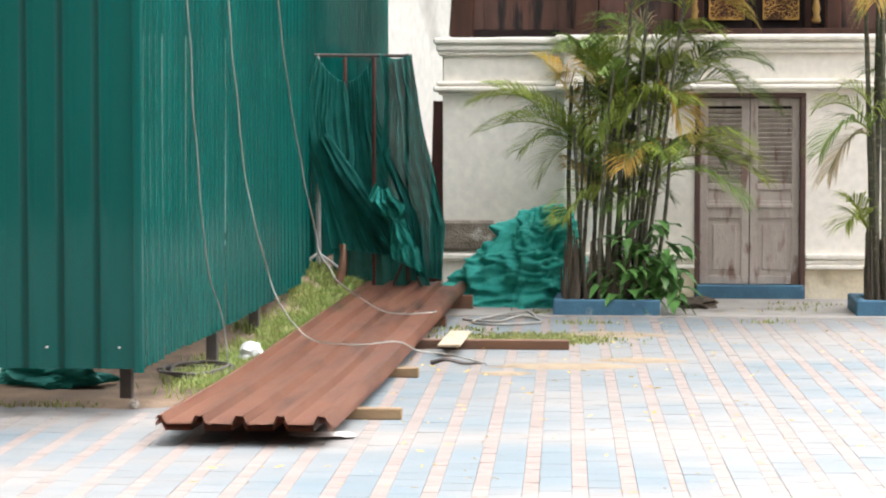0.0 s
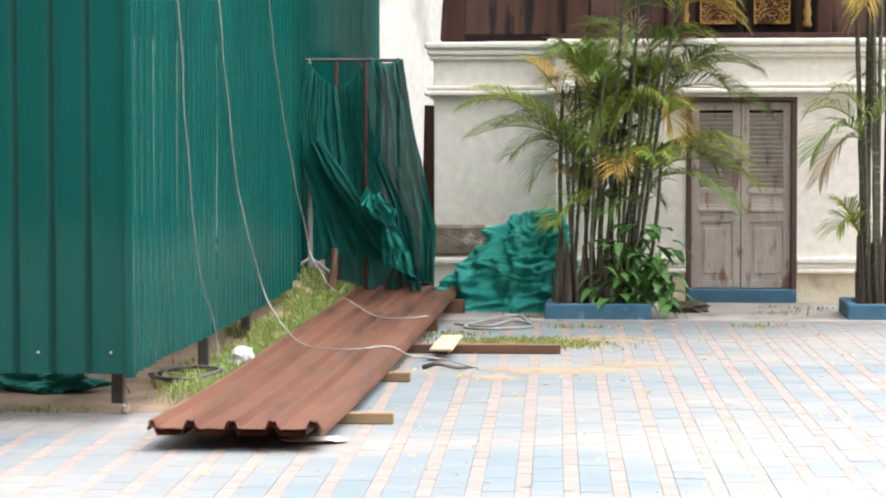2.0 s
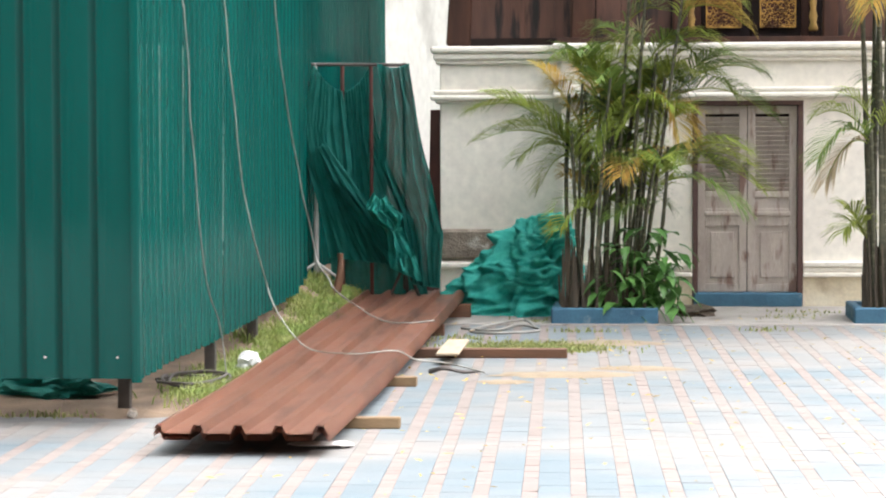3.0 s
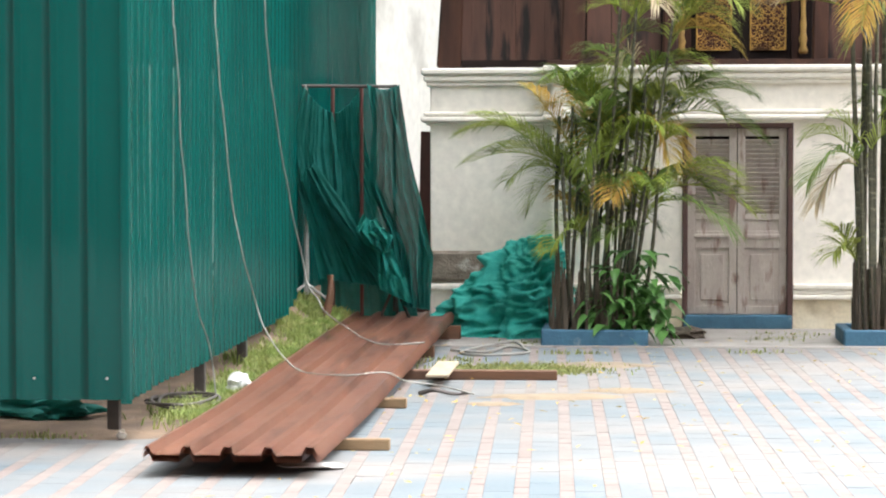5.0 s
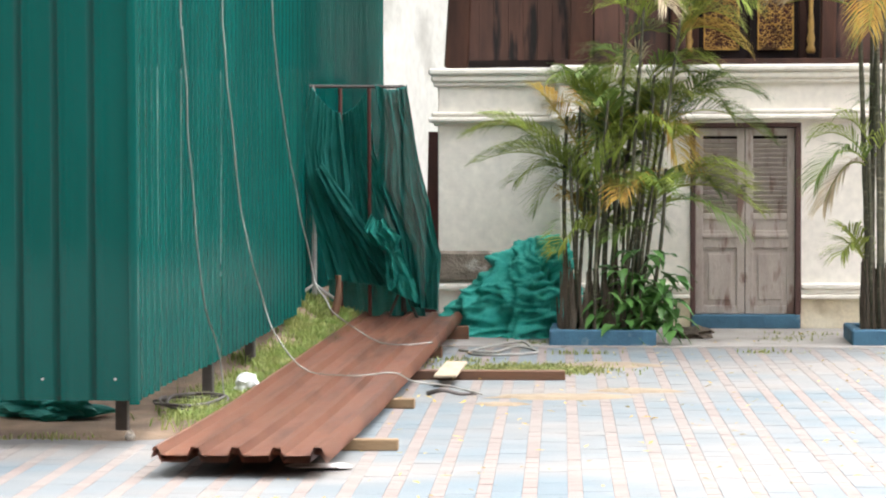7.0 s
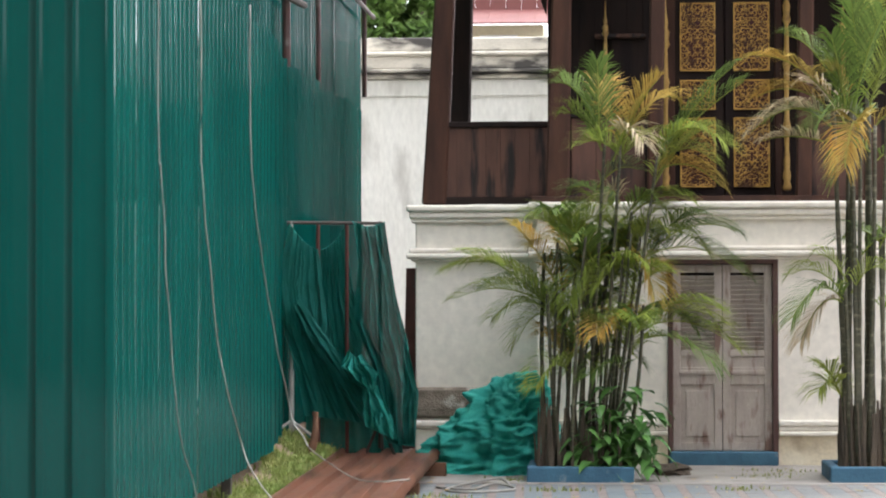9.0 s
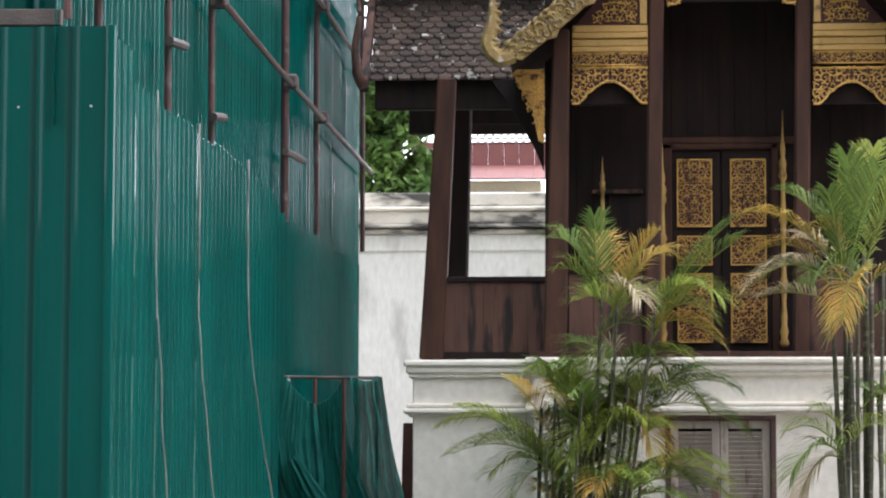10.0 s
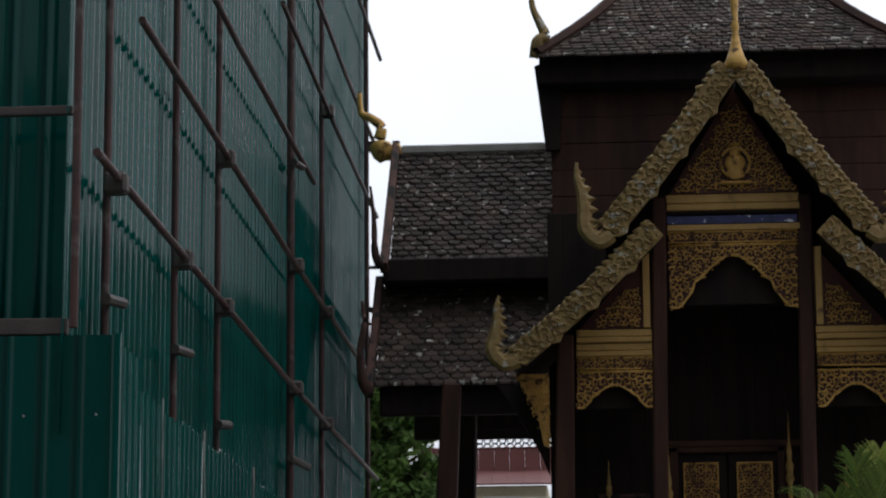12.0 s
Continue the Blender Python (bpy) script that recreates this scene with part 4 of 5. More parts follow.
roof_slope(-0.74, 3.48, 26.5, 9.47, 28.8, 11.9, "main_roof", x0hi=0.62, x1hi=2.12, curve=0.12)
bm = B()
path = smooth_path([(-0.74, 26.6, 9.5), (-0.72, 26.55, 9.68), (-0.64, 26.55, 9.75), (-0.70, 26.55, 9.9), (-0.78, 26.55, 10.1), (-0.80, 26.55, 10.4)], 5)
tube(bm, path, [0.09 - 0.07 * (i / len(path)) for i in range(len(path))], 8)
part("naga_finial", bm, M_GOLD_OLD, temple, smooth=True)
for s in (1, -1):
    fx = (lambda x: x) if s > 0 else (lambda x: 2 * 1.37 - x)
    bm = B()
    path = [(fx(-0.74 + (0.62 + 0.74) * (t / 10 + 0.22 * math.sin(math.pi * t / 10))), 26.5 + 0.23 * t, 9.53 + 0.243 * t - 0.12 * math.sin(math.pi * t / 10)) for t in range(11)]
    tube(bm, path, 0.075, 6)
    part("hip_ridge", bm, M_TEAK, temple)

# ---- lower door in the plinth ----
door = thing("shuttered_door", 1.12, 24.0, 0.0, "closed weathered double door with louvred upper panels and peeling paint", "door")
for x0, x1, z0, z1 in ((0.585, 0.635, 0.0, 1.99), (1.61, 1.665, 0.0, 1.99), (0.585, 1.665, 1.985, 2.04)):
    bm = B()
    box(bm, x0, x1, 23.97, 24.2, z0, z1, 0.008)
    part("door_frame", bm, M_DOORFRAME, door)
bm = B()
box(bm, 0.60, 1.66, 23.94, 24.25, 0.005, 0.145, 0.012)
part("threshold", bm, M_BLUE, door, "blue-painted sill")
for x0, x1 in ((0.638, 1.118), (1.126, 1.607)):
    bm = B()
    st = 0.075
    for a in ((x0, x0 + st, 0.15, 1.98), (x1 - st, x1, 0.15, 1.98)):
        box(bm, a[0], a[1], 24.03, 24.07, a[2], a[3], 0.004)
    for z0, z1 in ((0.15, 0.23), (0.80, 0.97), (1.08, 1.14), (1.90, 1.98)):
        box(bm, x0 + st, x1 - st, 24.03, 24.07, z0, z1, 0.004)
    box(bm, x0 + st, x1 - st, 24.045, 24.065, 0.23, 1.08, 0.003)
    box(bm, x0 + st + 0.05, x1 - st - 0.05, 24.035, 24.05, 0.29, 0.74, 0.008)
    box(bm, x0 + st - 0.01, x1 - st + 0.01, 24.015, 24.035, 0.90, 0.94, 0.006)
    leaf = part("door_leaf", bm, M_DOOR, door)
    for k in range(16):
        z = 1.16 + k * 0.046
        bm = B()
        beam(bm, (x0 + st, 24.048, z), (x1 - st, 24.048, z), 0.05, 0.009, 0.002)
        bmesh.ops.rotate(bm, verts=bm.verts, cent=(0, 24.048, z), matrix=Matrix.Rotation(radians(35), 3, 'X'))
        part("slat", bm, M_DOOR, leaf)
bm = B()
box(bm, 1.08, 1.17, 24.0, 24.04, 1.40, 1.425, 0.004)
tube(bm, [(1.09, 24.0, 1.41), (1.09, 23.98, 1.38), (1.11, 23.98, 1.36)], 0.008, 6)
part("latch", bm, M_STEEL, door)
# near-black sheet standing in for the darkness behind the louvres
bm = B()
box(bm, 0.6, 1.65, 24.12, 24.3, 0.1, 2.0, 0)
part("dark_backing", bm, M_BLACKWOOD, door)

# ---- behind: boundary wall, house, tree ----
bwall = thing("boundary_wall", -2.5, 36.0, 0.0, "tall old whitewashed boundary wall with mould-streaked coping", "wall", kind="structure")
for z0, z1, out, m in ((0, 4.6, 0, M_OLDWALL), (4.6, 4.86, 0.04, M_OLDWALL), (4.865, 4.93, 0.12, M_COPING), (4.95, 5.0, 0.2, M_COPING), (5.0, 5.2, 0.12, M_COPING), (5.2, 5.26, 0.18, M_COPING), (5.27, 5.48, 0.06, M_COPING)):
    bm = B()
    box(bm, -14, 24, 36 - out, 36.6 + out, z0, z1, 0.02 if z0 else 0)
    part("wall_course", bm, m, bwall)
house = thing("house", -2.5, 46.0, 0.0, "cream house with a faded red tin roof behind the wall", "house")
bm = B()
box(bm, -3.6, -1.2, 46, 50, 0, 6.75, 0.02)
part("wall", bm, M_CREAM, house)
for i in range(9):
    bm = B()
    x = -3.75 + i * 0.30
    v = [bm.verts.new(p) for p in ((x, 45.6, 6.72), (x + 0.295, 45.6, 6.72), (x + 0.297, 47.0, 7.14), (x, 47.0, 7.14))]
    w = [bm.verts.new(p.co + Vector((0, 0, 0.03))) for p in v]
    bm.faces.new(w), bm.faces.new(v[::-1])
    for k in range(4):
        bm.faces.new((v[k], v[(k + 1) % 4], w[(k + 1) % 4], w[k]))
    part("roof_sheet", bm, M_REDROOF, house)
    bm = B()
    box(bm, x, x + 0.297, 46.9, 46.95, 7.05, 7.6, 0.01)
    part("roof_sheet", bm, M_REDROOF, house)
bm = B()
box(bm, -2.42, -1.7, 45.95, 46.02, 6.3, 6.55, 0.01)
part("window", bm, M_WHITE, house, "white louvred window")
bm = B()
prism(bm, [(-4.1, 6.5), (-3.4, 6.5), (-3.4, 6.85), (-3.75, 7.05), (-4.1, 6.85)], 44.5, 45.2)
part("dormer", bm, M_TEAK, house)


def tree(x, y, z, h, r, n, seed):
    t = thing("tree", x, y, 0, "leafy green tree behind the boundary wall", "tree")
    rr = random.Random(seed)
    bm = B()
    tube(bm, [(x, y, 0), (x + 0.1, y, z * 0.5), (x, y, z + h * 0.7)], 0.22, 8, 0.05)
    for k in range(9):
        a = k * 2.4
        tube(bm, [(x, y, z + h * 0.1 * k * 0.6), (x + r * 0.8 * math.cos(a), y + r * 0.6 * math.sin(a), z + h * 0.1 * k * 0.6 + 0.5)], 0.06, 6, 0.015)
    part("trunk", bm, M_HUSK, t)
    bm = B()
    lobes = [(x + rr.uniform(-r, r) * 0.75, y + rr.uniform(-r, r) * 0.6, z + rr.uniform(0, h), rr.uniform(0.25, 0.45) * r) for _ in range(44)]
    for k in range(n):
        lx, ly, lz, lr = rr.choice(lobes)
        v = Vector((rr.gauss(0, 1), rr.gauss(0, 1), rr.gauss(0, 1))).normalized() * lr * rr.uniform(0.6, 1.05)
        c = Vector((lx, ly, lz)) + v
        s = rr.uniform(0.08, 0.14)
        m = Matrix.Translation(c) @ Euler((rr.uniform(-1, 1), rr.uniform(-1, 1), rr.uniform(0, 6.3))).to_matrix().to_4x4()
        pts = [m @ Vector(p) for p in ((-s, 0, 0), (0, -s * 0.5, 0.01), (s, 0, -0.02), (0, s * 0.5, 0.01))]
        bm.faces.new([bm.verts.new(p) for p in pts])
    part("crown", bm, M_TREELEAF, t)


tree(-3.6, 39.8, 4.9, 2.9, 0.9, 12000, 5)
tree(-6.6, 40.5, 4.6, 2.4, 1.3, 2500, 6)

# unseen walls added behind and beside the view; tall and dark to darken sheet reflections
for nm, a, h in (("wall_south", (-30, 30, -14.3, -14.0), 14.0), ("wall_east", (24, 24.3, -14, 37), 11.0), ("wall_west", (-30.3, -30, -14, 40), 6.0)):
    bm = B()
    box(bm, *a, 0, h, 0.03)
    solo(nm, bm, M_UNSEEN_WALL, "unseen dark wall added to close the court and darken reflections", "wall", kind="structure")


# ---- brown roofing sheets on timber packers ----
def roofing_sheet(x_left, y0, y1, z, seed, skew):
    bm = B()
    prof, x = [], 0.0
    for k in range(5):
        prof += [(x - 0.015, 0.02), (x, 0.044), (x + 0.02, 0.044), (x + 0.04, 0.0)] if k == 0 else [(x - 0.04, 0.0), (x - 0.02, 0.044), (x + 0.02, 0.044), (x + 0.04, 0.0)]
        x += 0.222
    prof = prof[:-1] + [(prof[-1][0] + 0.01, -0.004)]
    n = 26
    r = random.Random(seed)
    rows = []
    for j in range(n + 1):
        t = j / n
        y = y0 + (y1 - y0) * t
        lift = z + 0.07 * ease((t - 0.45) / 0.55) + 0.012 * math.sin(t * 9 + 3) + 0.01 * noise.noise((t * 5, 3, 0))
        rows.append([bm.verts.new((x_left + skew * t + px, y, lift + pz + 0.002 * noise.noise((px * 6, t * 20, 3)))) for px, pz in prof])
    for a, b in zip(rows, rows[1:]):
        for i in range(len(prof) - 1):
            bm.faces.new((a[i], a[i + 1], b[i + 1], b[i]))
    lower = bmesh.ops.solidify(bm, geom=bm.faces[:], thickness=0.003)
    return solo("roofing_sheet", bm, M_BROWN, "long brown ribbed metal roofing sheet lying on timber packers", "roofing sheet", group="stacked roofing sheets")


for k in range(4):
    roofing_sheet(-2.565 + 0.002 * k, 12.86 + (0.03, 0.0, 0.05, 0.0)[k], 22.9 + 0.04 * k, 0.082 + 0.014 * k, 3 + k, 0.03)
for x0, x1, y, w, z1, m, lab in ((-2.5, -1.36, 14.15, 0.07, 0.068, M_WOOD, "pale sawn timber packer"), (-2.5, -1.47, 16.5, 0.08, 0.068, M_WOOD, "pale sawn timber packer"),
                                 (-2.5, -0.5, 18.62, 0.11, 0.072, M_WOOD_DARK, "long brown timber packer"), (-2.35, -1.5, 22.5, 0.10, 0.135, M_WOOD_DARK, "brown timber packer"),
                                 (-2.35, -1.6, 20.6, 0.09, 0.10, M_WOOD_DARK, "brown timber packer")):
    bm = B()
    box(bm, x0, x1, y - w / 2, y + w / 2, 0.0, z1, 0.006)
    solo("timber_packer", bm, m, lab + " under the roofing sheets", "timber", group="timber packers")
bm = B()
box(bm, -1.46, -1.29, 17.95, 19.15, 0.074, 0.094, 0.004)
solo("pale_board", bm, M_WOOD_PALE, "short pale board lying across the brown timber", "board")

# ---- steel rack hung with green netting ----
RY = 22.9
rack = thing("net_rack", -2.62, RY, 0.0, "steel pipe rack on tripod feet draped with torn netting", "rack")


def R(x, z, y=RY):
    """Brings a place on the plane y = 23.4 to the plane y."""
    k = y / 23.4
    return (x * k, y, 1.75 + (z - 1.75) * k)


for x, m, z0 in ((-3.06, M_PIPE_GREY, 0.22), (-2.2, M_STEEL, 0.2)):
    bm = B()
    a, b = R(x, 2.4), R(x, z0)
    tube(bm, [(a[0], RY, 0.24), a], 0.016, 8)
    part("upright", bm, m, rack)
    if x < -3:
        bm = B()
        tube(bm, [(a[0], RY, 0.26), (a[0], RY, 0.98)], 0.024, 8)
        part("sleeve", bm, M_PIPE_GREY, rack)
    foot = max(0.02, soil_z(a[0], RY) + 0.02)
    for dx, dy in ((-0.2, -0.1), (0.22, -0.12), (0.02, 0.25)):
        bm = B()
        tube(bm, [(a[0], RY, 0.5), (a[0] + dx, RY + dy, foot), (a[0] + dx * 1.15, RY + dy * 1.15, foot - 0.003)], 0.015, 8)
        part("tripod_leg", bm, m, rack)
bm = B()
tube(bm, [R(-3.10, 2.39), R(-2.17, 2.38)], 0.016, 8)
part("top_rail", bm, M_STEEL, rack)
for x, z0 in ((-2.80, 0.25), (-2.52, 0.25)):
    bm = B()
    a = R(x, 2.38, RY + 0.12)
    tube(bm, [(a[0], a[1], 0.1), a], 0.018, 8)
    part("upright", bm, M_RUST, rack)


def drape(name, corner, nu, nv, fold, seed, thick=0.004, holes=0.0):
    """A hanging cloth: corner(u, v) gives x and z; folds push it in and out in y."""
    bm = B()
    grid = []
    for i in range(nu + 1):
        col = []
        for j in range(nv + 1):
            u, v = i / nu, j / nv
            x, z, d = corner(u, v)
            f = fold * (noise.noise((u * 9 + v * 2, v * 1.6, seed)) + 0.6 * noise.noise((u * 21 - v * 3, v * 4, seed + 3)))
            k = noise.noise((u * 26, v * 26, seed + 7)) * 0.012
            p = R(x + 0.35 * f * 0.3, z + k, RY - 0.06 - d + f)
            col.append(bm.verts.new(p))
        grid.append(col)
    for i in range(nu):
        for j in range(nv):
            if noise.noise((i * 0.35, j * 0.35, seed + 20)) < holes:
                bm.faces.new((grid[i][j], grid[i + 1][j], grid[i + 1][j + 1], grid[i][j + 1]))
    bmesh.ops.solidify(bm, geom=bm.faces[:], thickness=thick)
    return bm


def along_pts(t, pts):
    """Eases between places evenly spread over t from 0 to 1."""
    k = min(len(pts) - 2, int(t * (len(pts) - 1)))
    f = t * (len(pts) - 1) - k
    return [lerp(a, b, 0.5 * f + 0.5 * ease(f)) for a, b in zip(pts[k], pts[k + 1])]


def hung(left, right, out=0.1, belly=0.1):
    """A cloth between two hanging edges given from top to foot as (x, z)."""
    def corner(u, v):
        a, b = along_pts(v, left), along_pts(v, right)
        return lerp(a[0], b[0], u), lerp(a[1], b[1], u) - 0.05 * math.sin(math.pi * u) * (1 - v), out + belly * math.sin(math.pi * v) * math.sin(math.pi * u)
    return corner


net = thing("hanging_net", -2.55, RY, 0.0, "torn dark green shade netting draped over the steel rack", "netting")
cloth = hung([(-2.80, 2.12), (-2.80, 1.6), (-2.84, 1.1), (-2.92, 0.6), (-2.92, 0.04)], [(-2.53, 2.36), (-2.47, 1.75), (-2.28, 1.25), (-2.05, 0.7), (-1.96, 0.04)], -0.28, 0.0)
part("cloth", drape("cloth", cloth, 50, 60, 0.11, 3, holes=9), M_NET, net, smooth=True)
swag = hung([(-3.08, 2.39), (-3.185, 1.87), (-3.15, 1.45), (-3.02, 0.95), (-2.93, 0.52)], [(-2.80, 2.13), (-2.745, 1.75), (-2.71, 1.32), (-2.50, 0.85), (-2.28, 0.44)], 0.02, 0.08)
part("swag", drape("swag", swag, 44, 70, 0.10, 8, holes=9), M_NET, net, smooth=True)
fold = hung([(-3.08, 1.62), (-2.98, 1.35), (-2.80, 1.05), (-2.60, 0.8), (-2.40, 0.55)], [(-2.98, 1.66), (-2.82, 1.42), (-2.62, 1.15), (-2.42, 0.85), (-2.25, 0.5)], 0.16, 0.04)
part("rolled_fold", drape("rolled_fold", fold, 14, 60, 0.07, 11, holes=9), M_NET, net, smooth=True)
fall = hung([(-2.47, 2.41), (-2.40, 2.02), (-2.46, 1.45), (-2.27, 0.98), (-2.14, 0.26)], [(-2.15, 2.40), (-2.07, 1.9), (-1.95, 1.3), (-1.83, 0.75), (-1.86, 0.22)], 0.10, 0.06)
part("fall", drape("fall", fall, 40, 70, 0.17, 15, holes=9), M_NET, net, smooth=True)
bunch = hung([(-2.50, 1.16), (-2.58, 1.0), (-2.50, 0.86), (-2.36, 0.78)], [(-2.38, 1.12), (-2.30, 1.02), (-2.22, 0.94), (-2.24, 0.78)], 0.24, 0.1)
part("bunched_end", drape("bunched_end", bunch, 26, 26, 0.16, 21, holes=9), M_NET_SUNLIT, net, smooth=True)
tail = hung([(-2.37, 0.86), (-2.36, 0.6), (-2.34, 0.42)], [(-2.22, 0.82), (-2.10, 0.55), (-2.02, 0.27)], 0.22, 0.06)
part("tail", drape("tail", tail, 22, 26, 0.10, 27, holes=9), M_NET_SUNLIT, net, smooth=True)

# ---- heap of netting ----
bm = B()
n_u, n_v = 150, 80
grid = []
for i in range(n_u):
    col = []
    for j in range(n_v + 1):
        a, v = 2 * math.pi * i / n_u, j / n_v
        # peak leans towards the palm
        px, py = -0.84, 23.3
        rad = v ** 0.75
        hx = 0.66 - 0.34 * math.cos(a)
        x = px + hx * rad * math.cos(a)
        y = py + (0.75 if math.sin(a) < 0 else 0.5) * rad * math.sin(a)
        h = 0.93 * (1 - v ** (1.65 + 0.45 * math.cos(a)))
        w = Vector((x, y, h * 1.2)) + 0.16 * Vector((noise.noise((x * 3, y * 3, h * 3)), noise.noise((x * 3 + 9, y * 3, h * 3)), noise.noise((x * 3, y * 3 + 9, h * 3))))
        ridge = lambda f, s: 1 - 3.0 * abs(noise.noise(Vector((w.x * f * 0.8 + w.z * f * 0.55, w.y * f * 0.6, w.z * f * 1.3 - w.x * f * 0.6)) + Vector((s, 0, 0))))
        q = 0.5 * ridge(2.8, 4) + 0.42 * ridge(5.5, 7) + 0.24 * ridge(12, 9) - 0.2
        out = 0.19 * q * min(1, 4 * v + 0.25)
        col.append(bm.verts.new((x + out * math.cos(a) * 0.8, y + out * math.sin(a) * 1.1, max(0.013, h + out * 0.55 * (1 - v)))))
    grid.append(col)
for i in range(n_u):
    for j in range(n_v):
        p, q = grid[i], grid[(i + 1) % n_u]
        bm.faces.new((p[j], p[j + 1], q[j + 1], q[j]))
bmesh.ops.remove_doubles(bm, verts=bm.verts, dist=0.0005)
# the heap takes the net colour that has sunlight painted in
solo("crumpled_net", bm, M_NET_SUNLIT, "crumpled heap of green shade netting against the plinth", "netting", smooth=True)

# ---- leaning board, stump, loose things ----
bm = B()
beam(bm, (-2.15, 26.1, 0.02), (-2.12, 26.3, 1.97), 0.13, 0.03, 0.004)
solo("leaning_board", bm, M_RUST, "narrow rust-red board leaning on the white plinth", "board")
bm = B()
tube(bm, [(-2.70, 22.0, 0.1), (-2.70, 22.0, 0.25), (-2.66, 22.0, 0.42), (-2.66, 22.0, 0.63)], [0.05, 0.042, 0.038, 0.03], 9)
solo("timber_stump", bm, M_WOOD_DARK, "short rough timber stake standing in the soil", "stake", smooth=True)
bm = B()
box(bm, -2.92, -2.62, 22.5, 22.65, 0.18, 0.245, 0.008)
solo("offcut", bm, M_PAPER, "pale timber offcut beside the rack", "offcut")


def crumple(name, x, y, z, sx, sy, sz, material, label, cat, seed, sub=3):
    bm = B()
    bmesh.ops.create_icosphere(bm, subdivisions=sub, radius=1)
    for v in bm.verts:
        k = 1 + 0.45 * noise.noise(v.co * 2.1 + Vector((seed, 0, 0))) + 0.25 * noise.noise(v.co * 5 + Vector((0, seed, 0)))
        v.co = Vector((x + v.co.x * sx * k, y + v.co.y * sy * k, max(z, z + sz * (0.45 + 0.75 * v.co.z * k))))
    return solo(name, bm, material, label, cat)


crumple("plastic_bag", -2.72, 17.0, 0.02, 0.085, 0.12, 0.14, M_WHITE, "crumpled white plastic bag on the grass", "bag", 3)
crumple("fallen_net", -3.85, 15.6, 0.02, 0.36, 0.25, 0.16, M_NET, "dark green netting bundle under the fence", "netting", 5, 4)
crumple("rag", -4.2, 15.7, 0.02, 0.14, 0.2, 0.14, M_PAPER, "pale rag under the fence", "rag", 8)
crumple("soil_lump", 0.57, 22.85, 0.0, 0.20, 0.26, 0.09, M_HUSK, "dark heap of rotted leaves on the concrete apron", "debris", 11)
crumple("stone", -3.05, 14.6, 0.0, 0.03, 0.04, 0.05, M_STONE, "small stone beside the fence post", "stone", 12, 2)
bm = B()
sc = random.Random(5)
ring = [(-1.72 + 0.2 * math.cos(a * 0.45) * sc.uniform(0.7, 1.1), 13.25 + 0.12 * math.sin(a * 0.45) * sc.uniform(0.6, 1.2)) for a in range(14)]
v = [bm.verts.new((x, y, 0.012 + 0.012 * sc.random())) for x, y in ring]
w = [bm.verts.new(p.co + Vector((0, 0, 0.004))) for p in v]
bm.faces.new(w), bm.faces.new(v[::-1])
for k in range(14):
    bm.faces.new((v[k], v[(k + 1) % 14], w[(k + 1) % 14], w[k]))
solo("paper_scrap", bm, M_PAPER, "torn white paper scrap by the sheets' end", "paper")
bm = B()
tube(bm, smooth_path([(-1.45, 17.3, 0.02), (-1.34, 17.25, 0.05), (-1.22, 17.3, 0.02), (-1.1, 17.4, 0.015)]), 0.02, 6, 0.01)
solo("tool_handle", bm, M_STEEL, "small dark tool lying on the paving", "tool")


bm = B()
sn = random.Random(31)
for cx, cy, rx, ry in ((-0.45, 17.3, 0.62, 0.22), (0.05, 17.75, 0.35, 0.2), (-0.9, 16.75, 0.22, 0.12), (-0.2, 19.9, 0.5, 0.3)):
    rim = [bm.verts.new((cx + rx * math.cos(a * 0.2618) * sn.uniform(0.65, 1.15), cy + ry * math.sin(a * 0.2618) * sn.uniform(0.6, 1.2), 0.002)) for a in range(24)]
    top = [bm.verts.new((cx + (v.co.x - cx) * 0.7, cy + (v.co.y - cy) * 0.7, 0.011 + 0.006 * sn.random())) for v in rim]
    for k in range(24):
        bm.faces.new((rim[k], rim[(k + 1) % 24], top[(k + 1) % 24], top[k]))
    bm.faces.new(top)
solo("spilled_sand", bm, M_SAND, "thin patches of brown sand spilled on the paving", "sand", smooth=True, kind="stuff")

# ---- cables ----
def cable(pts, r, material, label):
    bm = B()
    path = smooth_path(pts, 8)
    path = [p + Vector((0.010 * noise.noise(p * 2.5), 0.014 * noise.noise(p * 3 + Vector((5, 0, 0))), 0)) for p in path]
    tube(bm, path, r, 6)
    solo("cable", bm, material, label, "cable", smooth=True, group="loose cables")


cable([(-2.85, 16.887, 4.0), (-2.85, 16.902, 2.761), (-2.85, 16.925, 2.604), (-2.85, 17.045, 2.287), (-2.85, 17.266, 1.969), (-2.85, 17.467, 1.607), (-2.85, 17.724, 1.3), (-2.8, 17.807, 0.996), (-2.8, 18.36, 0.622), (-2.7, 18.272, 0.387), (-2.52, 17.974, 0.22), (-2.254, 16.995, 0.2), (-1.908, 16.73, 0.2), (-1.66, 16.975, 0.2), (-1.556, 17.367, 0.1), (-1.382, 17.857, 0.03), (-1.048, 17.165, 0.03)], 0.006, M_WIRE_PALE, "pale cable hanging down the fence and lying over the roofing sheets")
cable([(-2.85, 15.261, 4.0), (-2.85, 15.305, 2.668), (-2.85, 15.364, 2.528), (-2.85, 15.483, 2.093), (-2.85, 15.564, 1.827), (-2.85, 15.665, 1.562), (-2.85, 15.852, 1.106), (-2.85, 16.107, 0.726), (-2.85, 16.575, 0.414), (-2.8, 16.6, 0.06)], 0.0055, M_WIRE, "grey cable hanging down the green fence")
